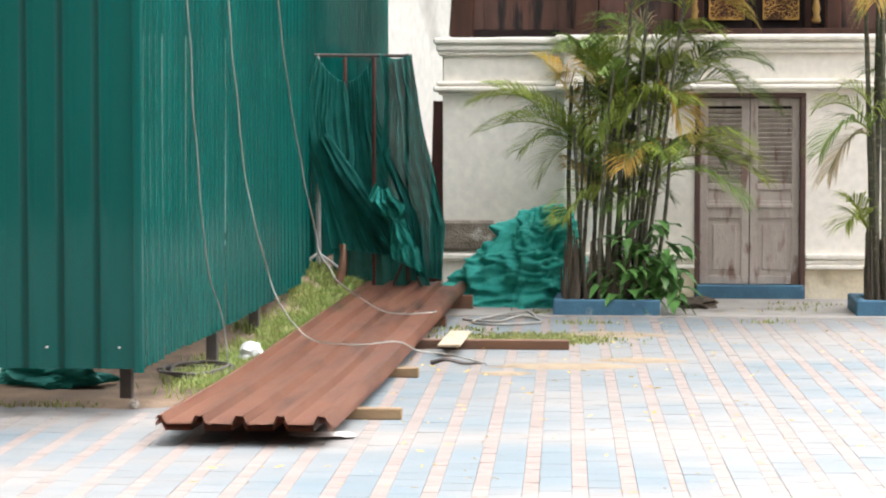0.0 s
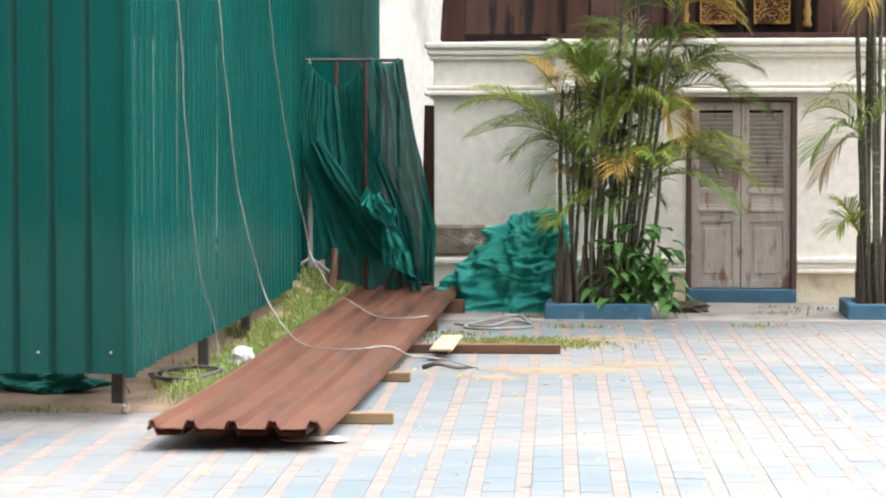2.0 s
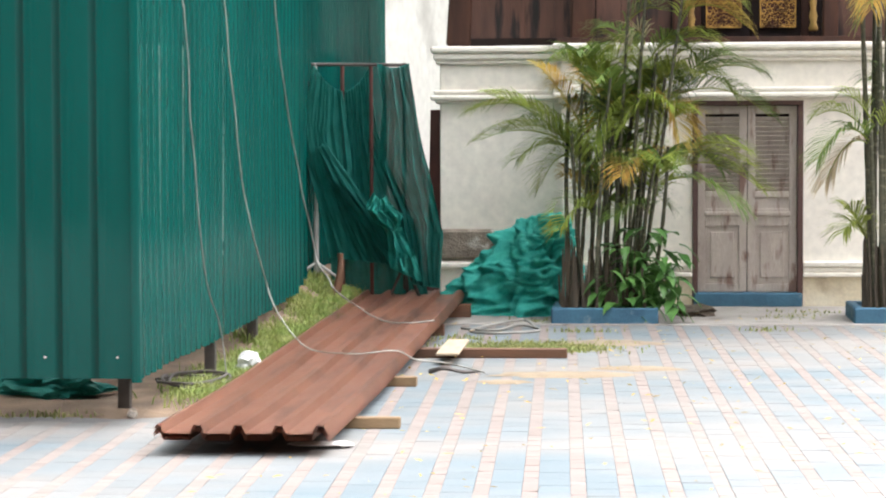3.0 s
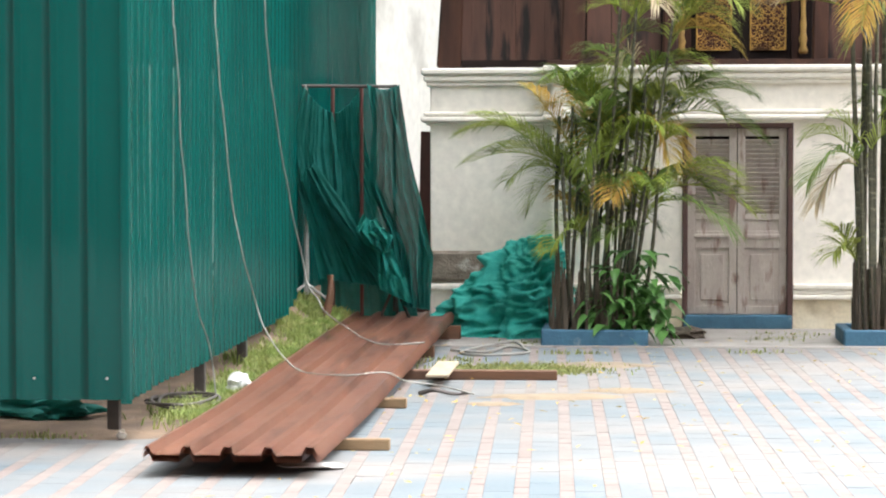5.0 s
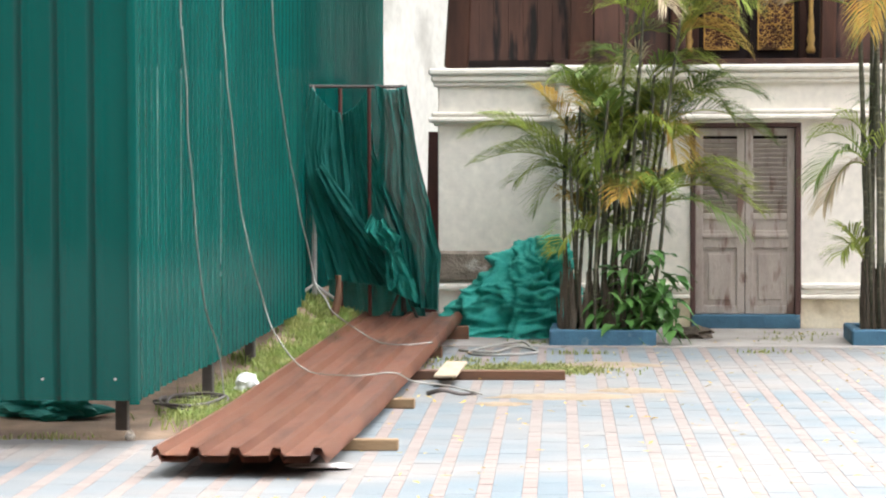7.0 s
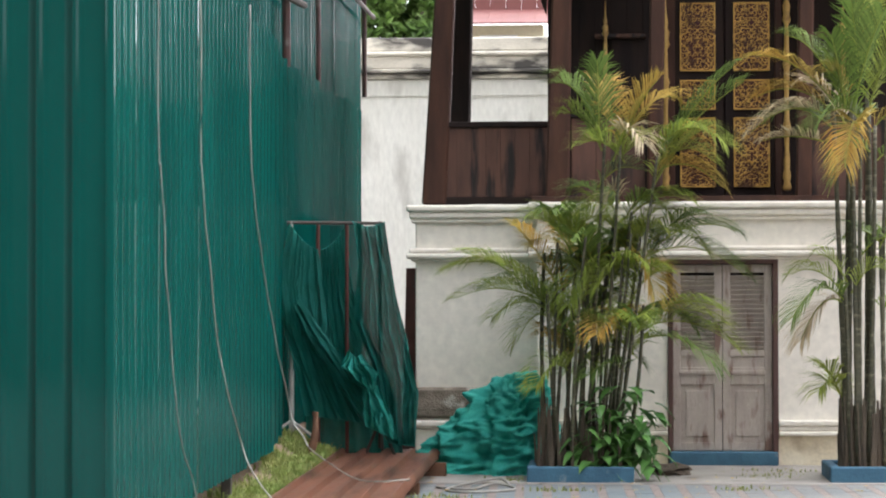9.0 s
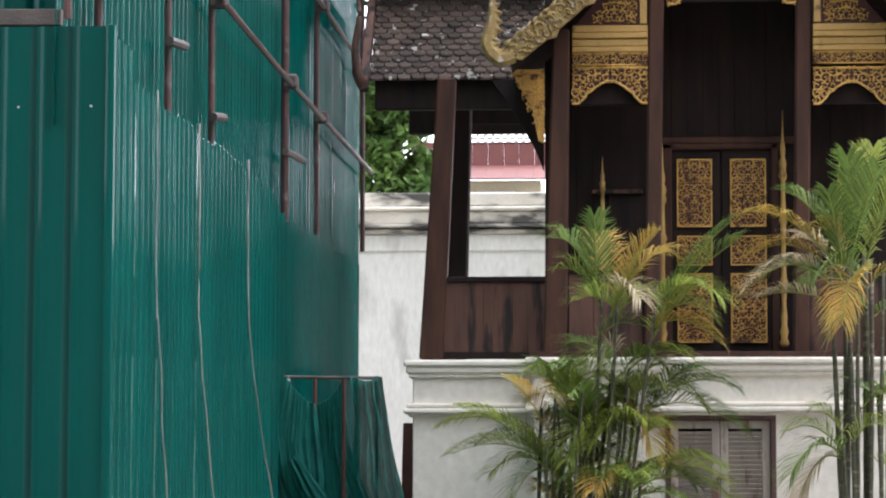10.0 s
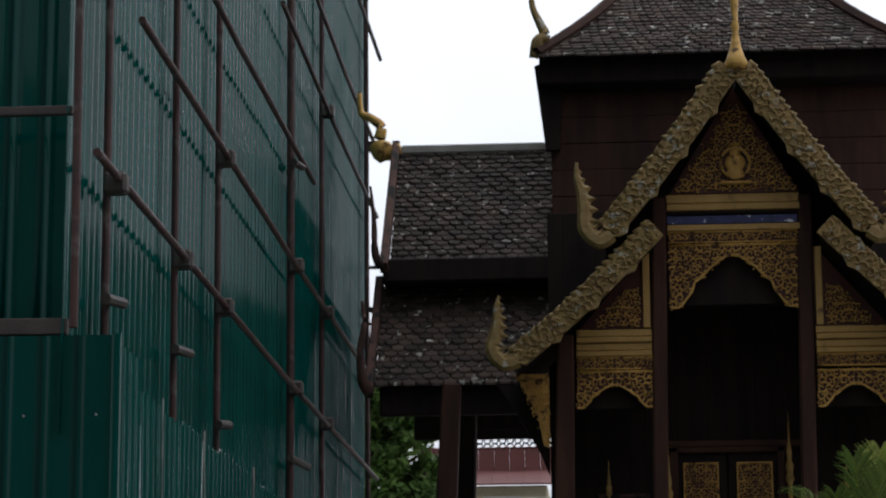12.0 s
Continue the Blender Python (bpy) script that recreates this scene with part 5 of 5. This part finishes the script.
cable([(-2.83, 19.094, 4.0), (-2.83, 19.151, 2.892), (-2.83, 19.4, 2.436), (-2.83, 19.72, 2.032), (-2.83, 20.253, 1.584), (-2.8, 20.454, 1.247), (-2.75, 20.659, 0.927), (-2.7, 20.649, 0.651), (-2.55, 20.194, 0.524), (-2.45, 19.885, 0.435), (-2.394, 20.998, 0.22), (-2.017, 19.451, 0.22), (-1.795, 19.183, 0.22), (-1.582, 19.433, 0.22)], 0.0065, M_WIRE, "grey cable trailing over the far end of the sheets")
cable([(-1.5, 21.2, 0.014), (-1.2, 21.0, 0.014), (-1.0, 21.4, 0.03), (-0.8, 21.0, 0.014), (-1.15, 20.7, 0.014), (-1.4, 21.0, 0.014), (-1.0, 21.7, 0.05), (-0.85, 21.3, 0.014)], 0.012, M_WIRE, "tangled grey cable on the paving")
cb = random.Random(8)
cable([(-2.95 + 0.24 * math.cos(k * 1.3) * cb.uniform(.6, 1.1), 16.2 + 0.45 * math.sin(k * 1.3) * cb.uniform(.6, 1.1), 0.05 + 0.05 * cb.random()) for k in range(18)], 0.011, M_STEEL, "dark coiled cable in the grass")

# ---- grass and weeds ----
def tufts(name, spots, material, label, h0, h1, seed, n):
    bm = B()
    rr = random.Random(seed)
    for k in range(n):
        sx, sy, wx, wy = rr.choice(spots)
        x, y = sx + rr.gauss(0, 0.45) * wx, sy + rr.gauss(0, 0.45) * wy
        h, a, lean = rr.uniform(h0, h1), rr.uniform(0, 6.28), rr.uniform(0.1, 0.8)
        dx, dy = math.cos(a), math.sin(a)
        w = 0.004 + 0.004 * rr.random()
        g = soil_z(x, y)
        p0, p1, p2 = Vector((x, y, g)), Vector((x + dx * h * lean * 0.4, y + dy * h * lean * 0.4, g + h * 0.65)), Vector((x + dx * h * lean, y + dy * h * lean, g + h))
        s = Vector((-dy, dx, 0)) * w
        v = [bm.verts.new(p) for p in (p0 - s, p0 + s, p1 + s * 0.8, p1 - s * 0.8, p2)]
        bm.faces.new(v[:4])
        bm.faces.new((v[3], v[2], v[4]))
    solo(name, bm, material, label, "grass", kind="stuff")


tufts("grass", [(-2.72 + 0.12 * math.sin(k * 2.3), 15.4 + 0.35 * k, 0.26, 0.35) for k in range(22) if k % 5 != 3], M_GRASS, "green grass along the foot of the fence", 0.03, 0.11, 1, 26000)
tufts("grass", [(-0.85, 19.5, 0.75, 0.5), (-0.7, 19.3, 0.5, 0.3)], M_DRYGRASS, "yellowish grass patch growing through the paving", 0.012, 0.04, 2, 3500)
tufts("weeds", [(1.45, 22.6, 0.35, 0.4), (1.2, 21.2, 0.3, 0.15), (-0.4, 21.0, 0.3, 0.15), (1.7, 23.2, 0.5, 0.3), (-1.4, 20.2, 0.3, 0.3), (-3.6, 14.6, 0.4, 0.15), (-0.9, 22.0, 0.2, 0.2)], M_DRYGRASS, "sparse weeds on the concrete apron", 0.015, 0.05, 3, 500)
bm = B()
lf = random.Random(14)
for k in range(420):
    x, y, a, s = lf.uniform(-2.2, 3.2), lf.uniform(11.2, 23.6), lf.uniform(0, 6.3), lf.uniform(0.012, 0.04)
    m = Matrix.Translation((x, y, 0.016)) @ Euler((lf.uniform(-.3, .3), lf.uniform(-.3, .3), a)).to_matrix().to_4x4()
    bm.faces.new([bm.verts.new(m @ Vector(p)) for p in ((-s, 0, 0), (0, -s * 0.35, 0.004), (s, 0, 0.002), (0, s * 0.35, 0.004))])
solo("fallen_leaves", bm, M_FROND_DRY, "small dry leaves scattered over the court", "leaves", kind="stuff")


# ---- planters and palms ----
def planter(x0, x1, y0, y1, label):
    t = thing("planter", (x0 + x1) / 2, (y0 + y1) / 2, 0.0, label, "planter")
    for a in ((x0, x1, y0, y0 + 0.09), (x0, x1, y1 - 0.09, y1), (x0, x0 + 0.09, y0 + 0.09, y1 - 0.09), (x1 - 0.09, x1, y0 + 0.09, y1 - 0.09)):
        bm = B()
        box(bm, *a, 0.0, 0.15, 0.012)
        part("kerb", bm, M_BLUE, t)
    bm = B()
    box(bm, x0 + 0.09, x1 - 0.09, y0 + 0.09, y1 - 0.09, 0.0, 0.11, 0.01)
    part("soil", bm, M_SOIL, t)


planter(-0.73, 0.23, 21.78, 22.75, "low square planter of blue-painted concrete")
planter(1.98, 2.95, 21.88, 22.85, "low square planter of blue-painted concrete")
FROND_MATS = {'G': M_FROND, 'D': M_FROND_DARK, 'L': M_FROND_LIGHT, 'Y': M_FROND_DRY, 'W': M_FROND_PALE, 'P': M_FROND_LIGHT}


def frond(parent, bx, by, bz, tx, ty, tz, arch, key, rr):
    a, b = Vector((bx, by, bz)), Vector((tx, ty, tz))
    mid = (a + b) / 2 + Vector((0, 0, arch * 1.15))
    length = (b - a).length + arch
    n = max(14, int(length / 0.023))
    pts = [a * (1 - t) ** 2 + mid * 2 * t * (1 - t) + b * t * t for t in (k / n for k in range(n + 1))]
    bm = B()
    tube(bm, pts[::2] + [pts[-1]], 0.009, 5, 0.003)
    rach = part("rachis", bm, FROND_MATS['L'], parent)
    bm = B()
    roll = rr.uniform(-0.7, 0.7)
    for k in range(2, n + 1):
        t = k / n
        d = (pts[min(k + 1, n)] - pts[k - 1]).normalized()
        side = d.cross(Vector((0, 0, 1)))
        side = side.normalized() if side.length > 0.05 else Vector((1, 0, 0))
        up = side.cross(d)
        ll = (0.16 + 0.30 * math.sin(math.pi * min(1, 0.12 + 0.86 * t)) ** 0.8) * min(1.0, 0.55 + length * 0.45)
        for s in (-1, 1):
            if rr.random() < 0.04:
                continue
            w = 0.0062 + 0.0035 * rr.random()
            lay = side * (s * math.cos(roll * s)) + up * (0.42 + math.sin(roll) * 0.4)
            out = (lay * 0.9 + d * (0.55 + 0.8 * t) + Vector((rr.uniform(-.08, .08), rr.uniform(-.08, .08), rr.uniform(-.08, .08)))).normalized()
            p0, p1 = pts[k], pts[k] + out * ll * 0.5
            p2 = pts[k] + out * ll * 0.97 + Vector((0, 0, -ll * rr.uniform(0.12, 0.42)))
            cr = out.cross(up if abs(out.dot(up)) < 0.9 else side).normalized() * w
            v = [bm.verts.new(p) for p in (p0 - cr * 0.5, p0 + cr * 0.5, p1 + cr, p1 - cr, p2)]
            bm.faces.new(v[:4])
            bm.faces.new((v[3], v[2], v[4]))
    part("blade", bm, FROND_MATS[key], rach)


def cane(parent, x, y, top, rr, r=0.022, bend=0.0):
    bx, bz, tx, tz = x[0], top[0], x[1], top[1]
    bm = B()
    n = 16
    pts, rad = [], []
    for k in range(n + 1):
        t = k / n
        pts.append((lerp(bx, tx, t) + bend * math.sin(math.pi * t), y + 0.03 * math.sin(t * 4 + bx * 9), lerp(bz, tz, t)))
        rad.append(r * (1.15 - 0.35 * t) * (1.14 if k % 2 else 0.97))
    tube(bm, pts, rad, 7)
    part("cane", bm, M_CANE, parent, smooth=True)


def clump(x, y, label):
    return thing("palm", x, y, 0.1, label, "palm")


rr = random.Random(77)
palm = clump(-0.25, 22.25, "clump of areca palms with green and browning fronds in a planter")
CROWNS = [
    # cane foot and head, then its fronds: base x, z, tip x, z, arch, colour
    ((-0.50, -0.40), 1.5, [(-0.35, 1.45, -1.38, 1.66, 0.31, 'P'), (-0.43, 1.45, -1.30, 2.07, 0.21, 'G'), (-0.35, 1.56, -1.51, 1.94, 0.36, 'P'), (-0.40, 1.66, -0.86, 2.33, 0.10, 'Y'), (-0.45, 1.35, -0.84, 1.25, 0.36, 'P'),
                           (-0.42, 1.45, -1.15, 1.75, 0.28, 'D'), (-0.40, 1.4, -1.05, 1.5, 0.3, 'L')]),
    ((-0.38, -0.14), 2.0, [(-0.14, 1.86, -0.35, 1.61, 0.31, 'G'), (-0.35, 2.07, -0.73, 2.17, 0.15, 'W'), (-0.04, 2.07, -0.40, 1.81, 0.21, 'D'), (0.11, 1.86, -0.14, 1.66, 0.21, 'G'), (-0.1, 1.9, -0.45, 2.35, 0.15, 'L')]),
    ((-0.20, -0.02), 3.1, [(-0.09, 3.20, -0.48, 3.64, 0.23, 'D'), (-0.07, 3.04, -0.09, 3.82, 0.05, 'D'), (0.06, 3.20, -0.04, 3.66, 0.10, 'Y'), (0.16, 2.89, -0.25, 3.04, 0.18, 'G'), (-0.05, 3.0, -0.4, 3.35, 0.2, 'G')]),
    ((-0.08, 0.12), 3.0, [(0.11, 3.04, 0.63, 3.50, 0.26, 'Y'), (0.11, 3.10, 0.32, 3.04, 0.21, 'W'), (0.1, 3.0, 0.45, 3.62, 0.12, 'Y'), (0.1, 2.9, 0.5, 3.1, 0.25, 'G'), (0.05, 2.9, 0.3, 3.45, 0.1, 'L')]),
    ((0.05, 0.45), 2.9, [(0.52, 2.99, 1.24, 3.63, 0.08, 'D'), (0.47, 2.89, 1.14, 3.76, 0.15, 'D'), (0.47, 3.04, 1.03, 3.04, 0.26, 'G'), (0.42, 2.79, 1.01, 2.68, 0.23, 'Y'), (0.42, 2.68, 0.88, 3.20, 0.15, 'L'), (0.42, 2.8, 0.95, 2.9, 0.28, 'L')]),
    ((-0.25, 0.08), 2.45, [(0.06, 2.48, -0.35, 2.69, 0.15, 'D'), (-0.04, 2.33, -0.30, 2.12, 0.21, 'G'), (0.11, 2.53, -0.02, 2.53, 0.21, 'W'), (0.06, 2.27, 0.11, 2.07, 0.21, 'L'), (-0.09, 2.68, 0.27, 2.84, 0.15, 'D'), (0.0, 2.45, -0.3, 2.45, 0.25, 'L')]),
    ((0.0, 0.30), 2.2, [(0.21, 2.17, 0.57, 2.48, 0.18, 'L'), (0.26, 2.17, 0.52, 2.27, 0.15, 'L'), (0.37, 2.07, 1.18, 2.27, 0.26, 'D'), (0.32, 2.02, 1.26, 1.86, 0.31, 'D'), (0.42, 2.17, 0.93, 2.43, 0.15, 'D'), (0.26, 1.86, 0.60, 1.66, 0.31, 'Y'),
                        (0.26, 1.97, 0.42, 1.66, 0.26, 'Y'), (0.3, 2.1, 0.9, 2.1, 0.3, 'G')]),
    ((0.06, 0.25), 1.5, [(0.31, 1.45, 1.03, 1.56, 0.21, 'G'), (0.26, 1.35, 1.18, 1.20, 0.28, 'G'), (0.26, 1.25, 0.98, 1.05, 0.26, 'D'), (0.16, 1.51, 0.49, 1.43, 0.08, 'Y'), (0.2, 1.35, 0.8, 1.4, 0.3, 'D'), (0.2, 1.4, 1.1, 1.42, 0.25, 'L')]),
    ((-0.10, 0.22), 2.4, [(0.16, 2.38, 0.42, 2.58, 0.15, 'D'), (0.27, 2.48, 0.67, 2.32, 0.21, 'D'), (0.2, 2.4, 0.75, 2.55, 0.2, 'G'), (0.15, 2.3, 0.4, 2.0, 0.25, 'D')]),
]
for feet, top, fronds in CROWNS:
    y = 22.2 + rr.uniform(-0.22, 0.25)
    cane(palm, (feet[0], feet[1]), y, (0.1, top + 0.05), rr, rr.uniform(0.015, 0.021))
    for bx, bz, tx, tz, arch, key in fronds:
        frond(palm, bx, y, bz, tx, y + rr.uniform(-0.45, 0.45), tz, arch, key, rr)
for k in range(16):
    x = -0.55 + 0.045 * k + rr.uniform(-.02, .02)
    cane(palm, (x, x * 1.25 + 0.12 + rr.uniform(-.12, .12)), 22.25 + rr.uniform(-0.3, 0.3), (0.1, rr.uniform(1.4, 2.3)), rr, rr.uniform(0.012, 0.02), rr.uniform(-.05, .05))
# inner filler fronds, mostly dark leaflets: the clump's inner shade put into colour
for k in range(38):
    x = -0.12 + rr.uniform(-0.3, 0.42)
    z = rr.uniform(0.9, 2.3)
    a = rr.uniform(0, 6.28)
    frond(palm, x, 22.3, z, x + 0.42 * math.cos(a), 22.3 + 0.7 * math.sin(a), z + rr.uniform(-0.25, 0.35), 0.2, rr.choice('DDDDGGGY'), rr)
for k in range(90):
    x, y = -0.66 + 0.0085 * k + rr.uniform(-.03, .03), 22.0 + rr.uniform(-0.12, 0.35)
    h = rr.uniform(0.2, 0.7)
    bm = B()
    beam(bm, (x, y, 0.1), (x + rr.uniform(-.05, .05), y, 0.1 + h), 0.03, 0.012, 0.002, 0.012)
    part("husk", bm, M_HUSK, palm)

shrub = thing("broad_leaf_plant", 0.0, 21.95, 0.1, "low plant with broad drooping green leaves beneath the palms", "plant")
for k in range(230):
    x, z = rr.gauss(0.08, 0.19), 0.12 + abs(rr.gauss(0.22, 0.22))
    y = 21.98 + rr.uniform(-0.12, 0.18)
    a, l = rr.uniform(0, 6.28), rr.uniform(0.13, 0.24)
    d = Vector((math.cos(a), math.sin(a) * 0.7 - 0.3, rr.uniform(-0.9, 0.25))).normalized()
    s = d.cross(Vector((0, 0, 1))).normalized() * l * 0.24
    o = Vector((min(0.42, max(-0.3, x)), y, min(0.85, z)))
    bm = B()
    rows = [(0, 0.08, 0), (0.3, 0.95, 0.015), (0.6, 0.85, 0.0), (0.85, 0.4, -0.03), (1.0, 0.03, -0.06)]
    vs = [[bm.verts.new(o + d * l * t + s * w * e + Vector((0, 0, dz - 0.012 * (1 - abs(e)) + 0.012))) for e in (-1, 0, 1)] for t, w, dz in rows]
    for p, q in zip(vs, vs[1:]):
        bm.faces.new((p[0], p[1], q[1], q[0]))
        bm.faces.new((p[1], p[2], q[2], q[1]))
    part("leaf", bm, M_BROADLEAF, shrub, smooth=True)

palm = clump(2.3, 22.35, "tall slender areca palm clump in a planter beside the door")
CROWNS = [
    ((2.18, 2.05), 3.3, [(2.06, 3.44, 1.35, 3.86, 0.21, 'Y'), (2.01, 3.39, 1.37, 3.50, 0.21, 'Y'), (1.96, 3.34, 1.30, 3.16, 0.21, 'W'), (1.96, 3.08, 1.42, 3.11, 0.08, 'W'), (2.16, 3.24, 1.76, 3.65, 0.21, 'W'), (2.16, 3.39, 1.66, 4.06, 0.26, 'D'),
                         (2.05, 3.2, 1.5, 3.35, 0.2, 'D')]),
    ((2.26, 2.2), 3.4, [(2.16, 3.34, 2.01, 4.01, 0.10, 'D'), (2.27, 3.70, 2.17, 4.32, 0.10, 'D'), (2.27, 3.18, 2.11, 2.82, 0.36, 'Y'), (2.37, 2.98, 2.06, 2.72, 0.26, 'G'), (2.27, 3.29, 1.86, 3.19, 0.21, 'D'), (2.2, 3.4, 1.95, 3.7, 0.2, 'Y'), (2.25, 3.5, 2.45, 4.2, 0.1, 'D')]),
    ((2.36, 2.38), 3.5, [(2.32, 3.80, 2.52, 4.52, 0.10, 'L'), (2.42, 3.18, 2.77, 3.28, 0.21, 'Y'), (2.47, 2.92, 2.87, 2.87, 0.21, 'D'), (2.37, 3.54, 2.83, 3.90, 0.21, 'D'), (2.4, 3.4, 2.7, 4.3, 0.1, 'G'), (2.4, 3.3, 2.2, 3.0, 0.3, 'D')]),
    ((2.20, 2.14), 1.7, [(2.13, 1.69, 1.67, 1.87, 0.21, 'G'), (2.13, 1.64, 1.65, 1.49, 0.31, 'D'), (2.11, 1.62, 1.77, 1.28, 0.26, 'W'), (2.16, 1.80, 1.90, 2.05, 0.13, 'G'), (2.26, 2.00, 2.67, 2.15, 0.21, 'D'), (2.2, 1.7, 2.5, 1.9, 0.2, 'G')]),
    ((2.24, 2.15), 0.7, [(2.15, 0.72, 1.90, 0.82, 0.21, 'L'), (2.15, 0.67, 1.95, 1.02, 0.16, 'L')]),
    ((2.5, 2.47), 2.2, [(2.47, 2.15, 2.16, 2.21, 0.16, 'D'), (2.46, 1.54, 2.87, 1.33, 0.26, 'G'), (2.45, 2.1, 2.8, 2.4, 0.2, 'G')]),
]
for feet, top, fronds in CROWNS:
    y = 22.35 + rr.uniform(-0.2, 0.2)
    cane(palm, (feet[0], feet[1]), y, (0.1, top + 0.05), rr, rr.uniform(0.02, 0.026))
    for bx, bz, tx, tz, arch, key in fronds:
        frond(palm, bx, y, bz, tx, y + rr.uniform(-0.4, 0.4), tz, arch, key, rr)
for k in range(7):
    x = 2.14 + 0.07 * k
    cane(palm, (x, x + rr.uniform(-.08, .08)), 22.35 + rr.uniform(-0.2, 0.2), (0.1, rr.uniform(2.4, 3.5)), rr, rr.uniform(0.018, 0.026), rr.uniform(-.03, .03))
bm = B()
for k in range(60):
    a, h = rr.uniform(0, 6.28), rr.uniform(0.2, 0.7)
    x, y = 2.3 + 0.2 * math.cos(a), 22.35 + 0.2 * math.sin(a)
    tube(bm, [(x, y, 0.1), (x + rr.uniform(-.03, .03), y, 0.1 + h)], 0.016, 5, 0.008)
part("root_mass", bm, M_HUSK, palm)


# ---- paving: rows of blue-washed pavers between narrow pale orange ones ----
SLANT = radians(1.65)
paving = thing("paving", 0.0, 0.0, 0.0, "sun-bleached paving of blue pavers between narrow orange rows", "paving", kind="structure")
paving.rotation_euler = (0, 0, SLANT)
PITCH, X_FIRST = 0.236, -0.159


def paver_mesh(name, w, l, h, material):
    bm = B()
    box(bm, -w / 2, w / 2, -l / 2, l / 2, -0.03, h, 0.002)
    me = finish(bm, name)
    me.materials.append(material)
    return me


me_blue = paver_mesh("paver", 0.157, 0.2265, 0.003, M_PAVE_BLUE)
me_pink = paver_mesh("narrow_paver", 0.0765, 0.1125, 0.002, M_PAVE_PINK)
rest = {M_PAVE_BLUE: ([], []), M_PAVE_PINK: ([], [])}
pr = random.Random(2)
made = {"paver": 0, "narrow_paver": 0}


def lay(me, name, material, x, y, w, l):
    if -2.4 < x < 1.9 and y < 12.6 and made[name] < 150:
        ob = new(name, me)
        ob.parent = paving
        ob.location = Vector((x, y, pr.uniform(-0.0012, 0.001))) - paving.location
        ob.rotation_euler = (pr.uniform(-.003, .003), pr.uniform(-.003, .003), pr.uniform(-.012, .012))
        made[name] += 1
        return
    vs, fs = rest[material]
    z, t, k = pr.uniform(-0.001, 0.0015), pr.uniform(-0.002, 0.002), len(vs)
    e = 0.0015
    for zz, s in ((-0.02, 0), (z - 0.0015, 0), (z, e)):
        for i, j in ((-1, -1), (1, -1), (1, 1), (-1, 1)):
            vs.append((x + i * (w / 2 - s), y + j * (l / 2 - s), zz + t * i * (zz > -0.01) * 0.4))
    fs.append((k + 8, k + 9, k + 10, k + 11))
    for a in (0, 4):
        for i in range(4):
            fs.append((k + a + i, k + a + (i + 1) % 4, k + a + 4 + (i + 1) % 4, k + a + 4 + i))


for c in range(-27, 25):
    xp = X_FIRST + c * PITCH
    if not -6.5 < xp < 5.6:
        continue
    y = 10.4 + (0.114 if c % 2 else 0)
    while y < 21.75:
        xb = xp + PITCH / 2
        if not (xb - y * SLANT < -2.42 and y > 14.5):
            lay(me_blue, "paver", M_PAVE_BLUE, xb, y, 0.157, 0.2265)
        y += 0.228
    y = 10.4
    while y < 21.75:
        if not (xp - y * SLANT < -2.42 and y > 14.5):
            lay(me_pink, "narrow_paver", M_PAVE_PINK, xp, y, 0.0765, 0.1125)
        y += 0.114
for material, (vs, fs) in rest.items():
    me = bpy.data.meshes.new("pavers")
    me.from_pydata(vs, [], fs)
    me.materials.append(material)
    ob = new("pavers", me)
    ob.parent = paving
    me.transform(Matrix.Translation(-paving.location))
    tagged(ob, kind="stuff")
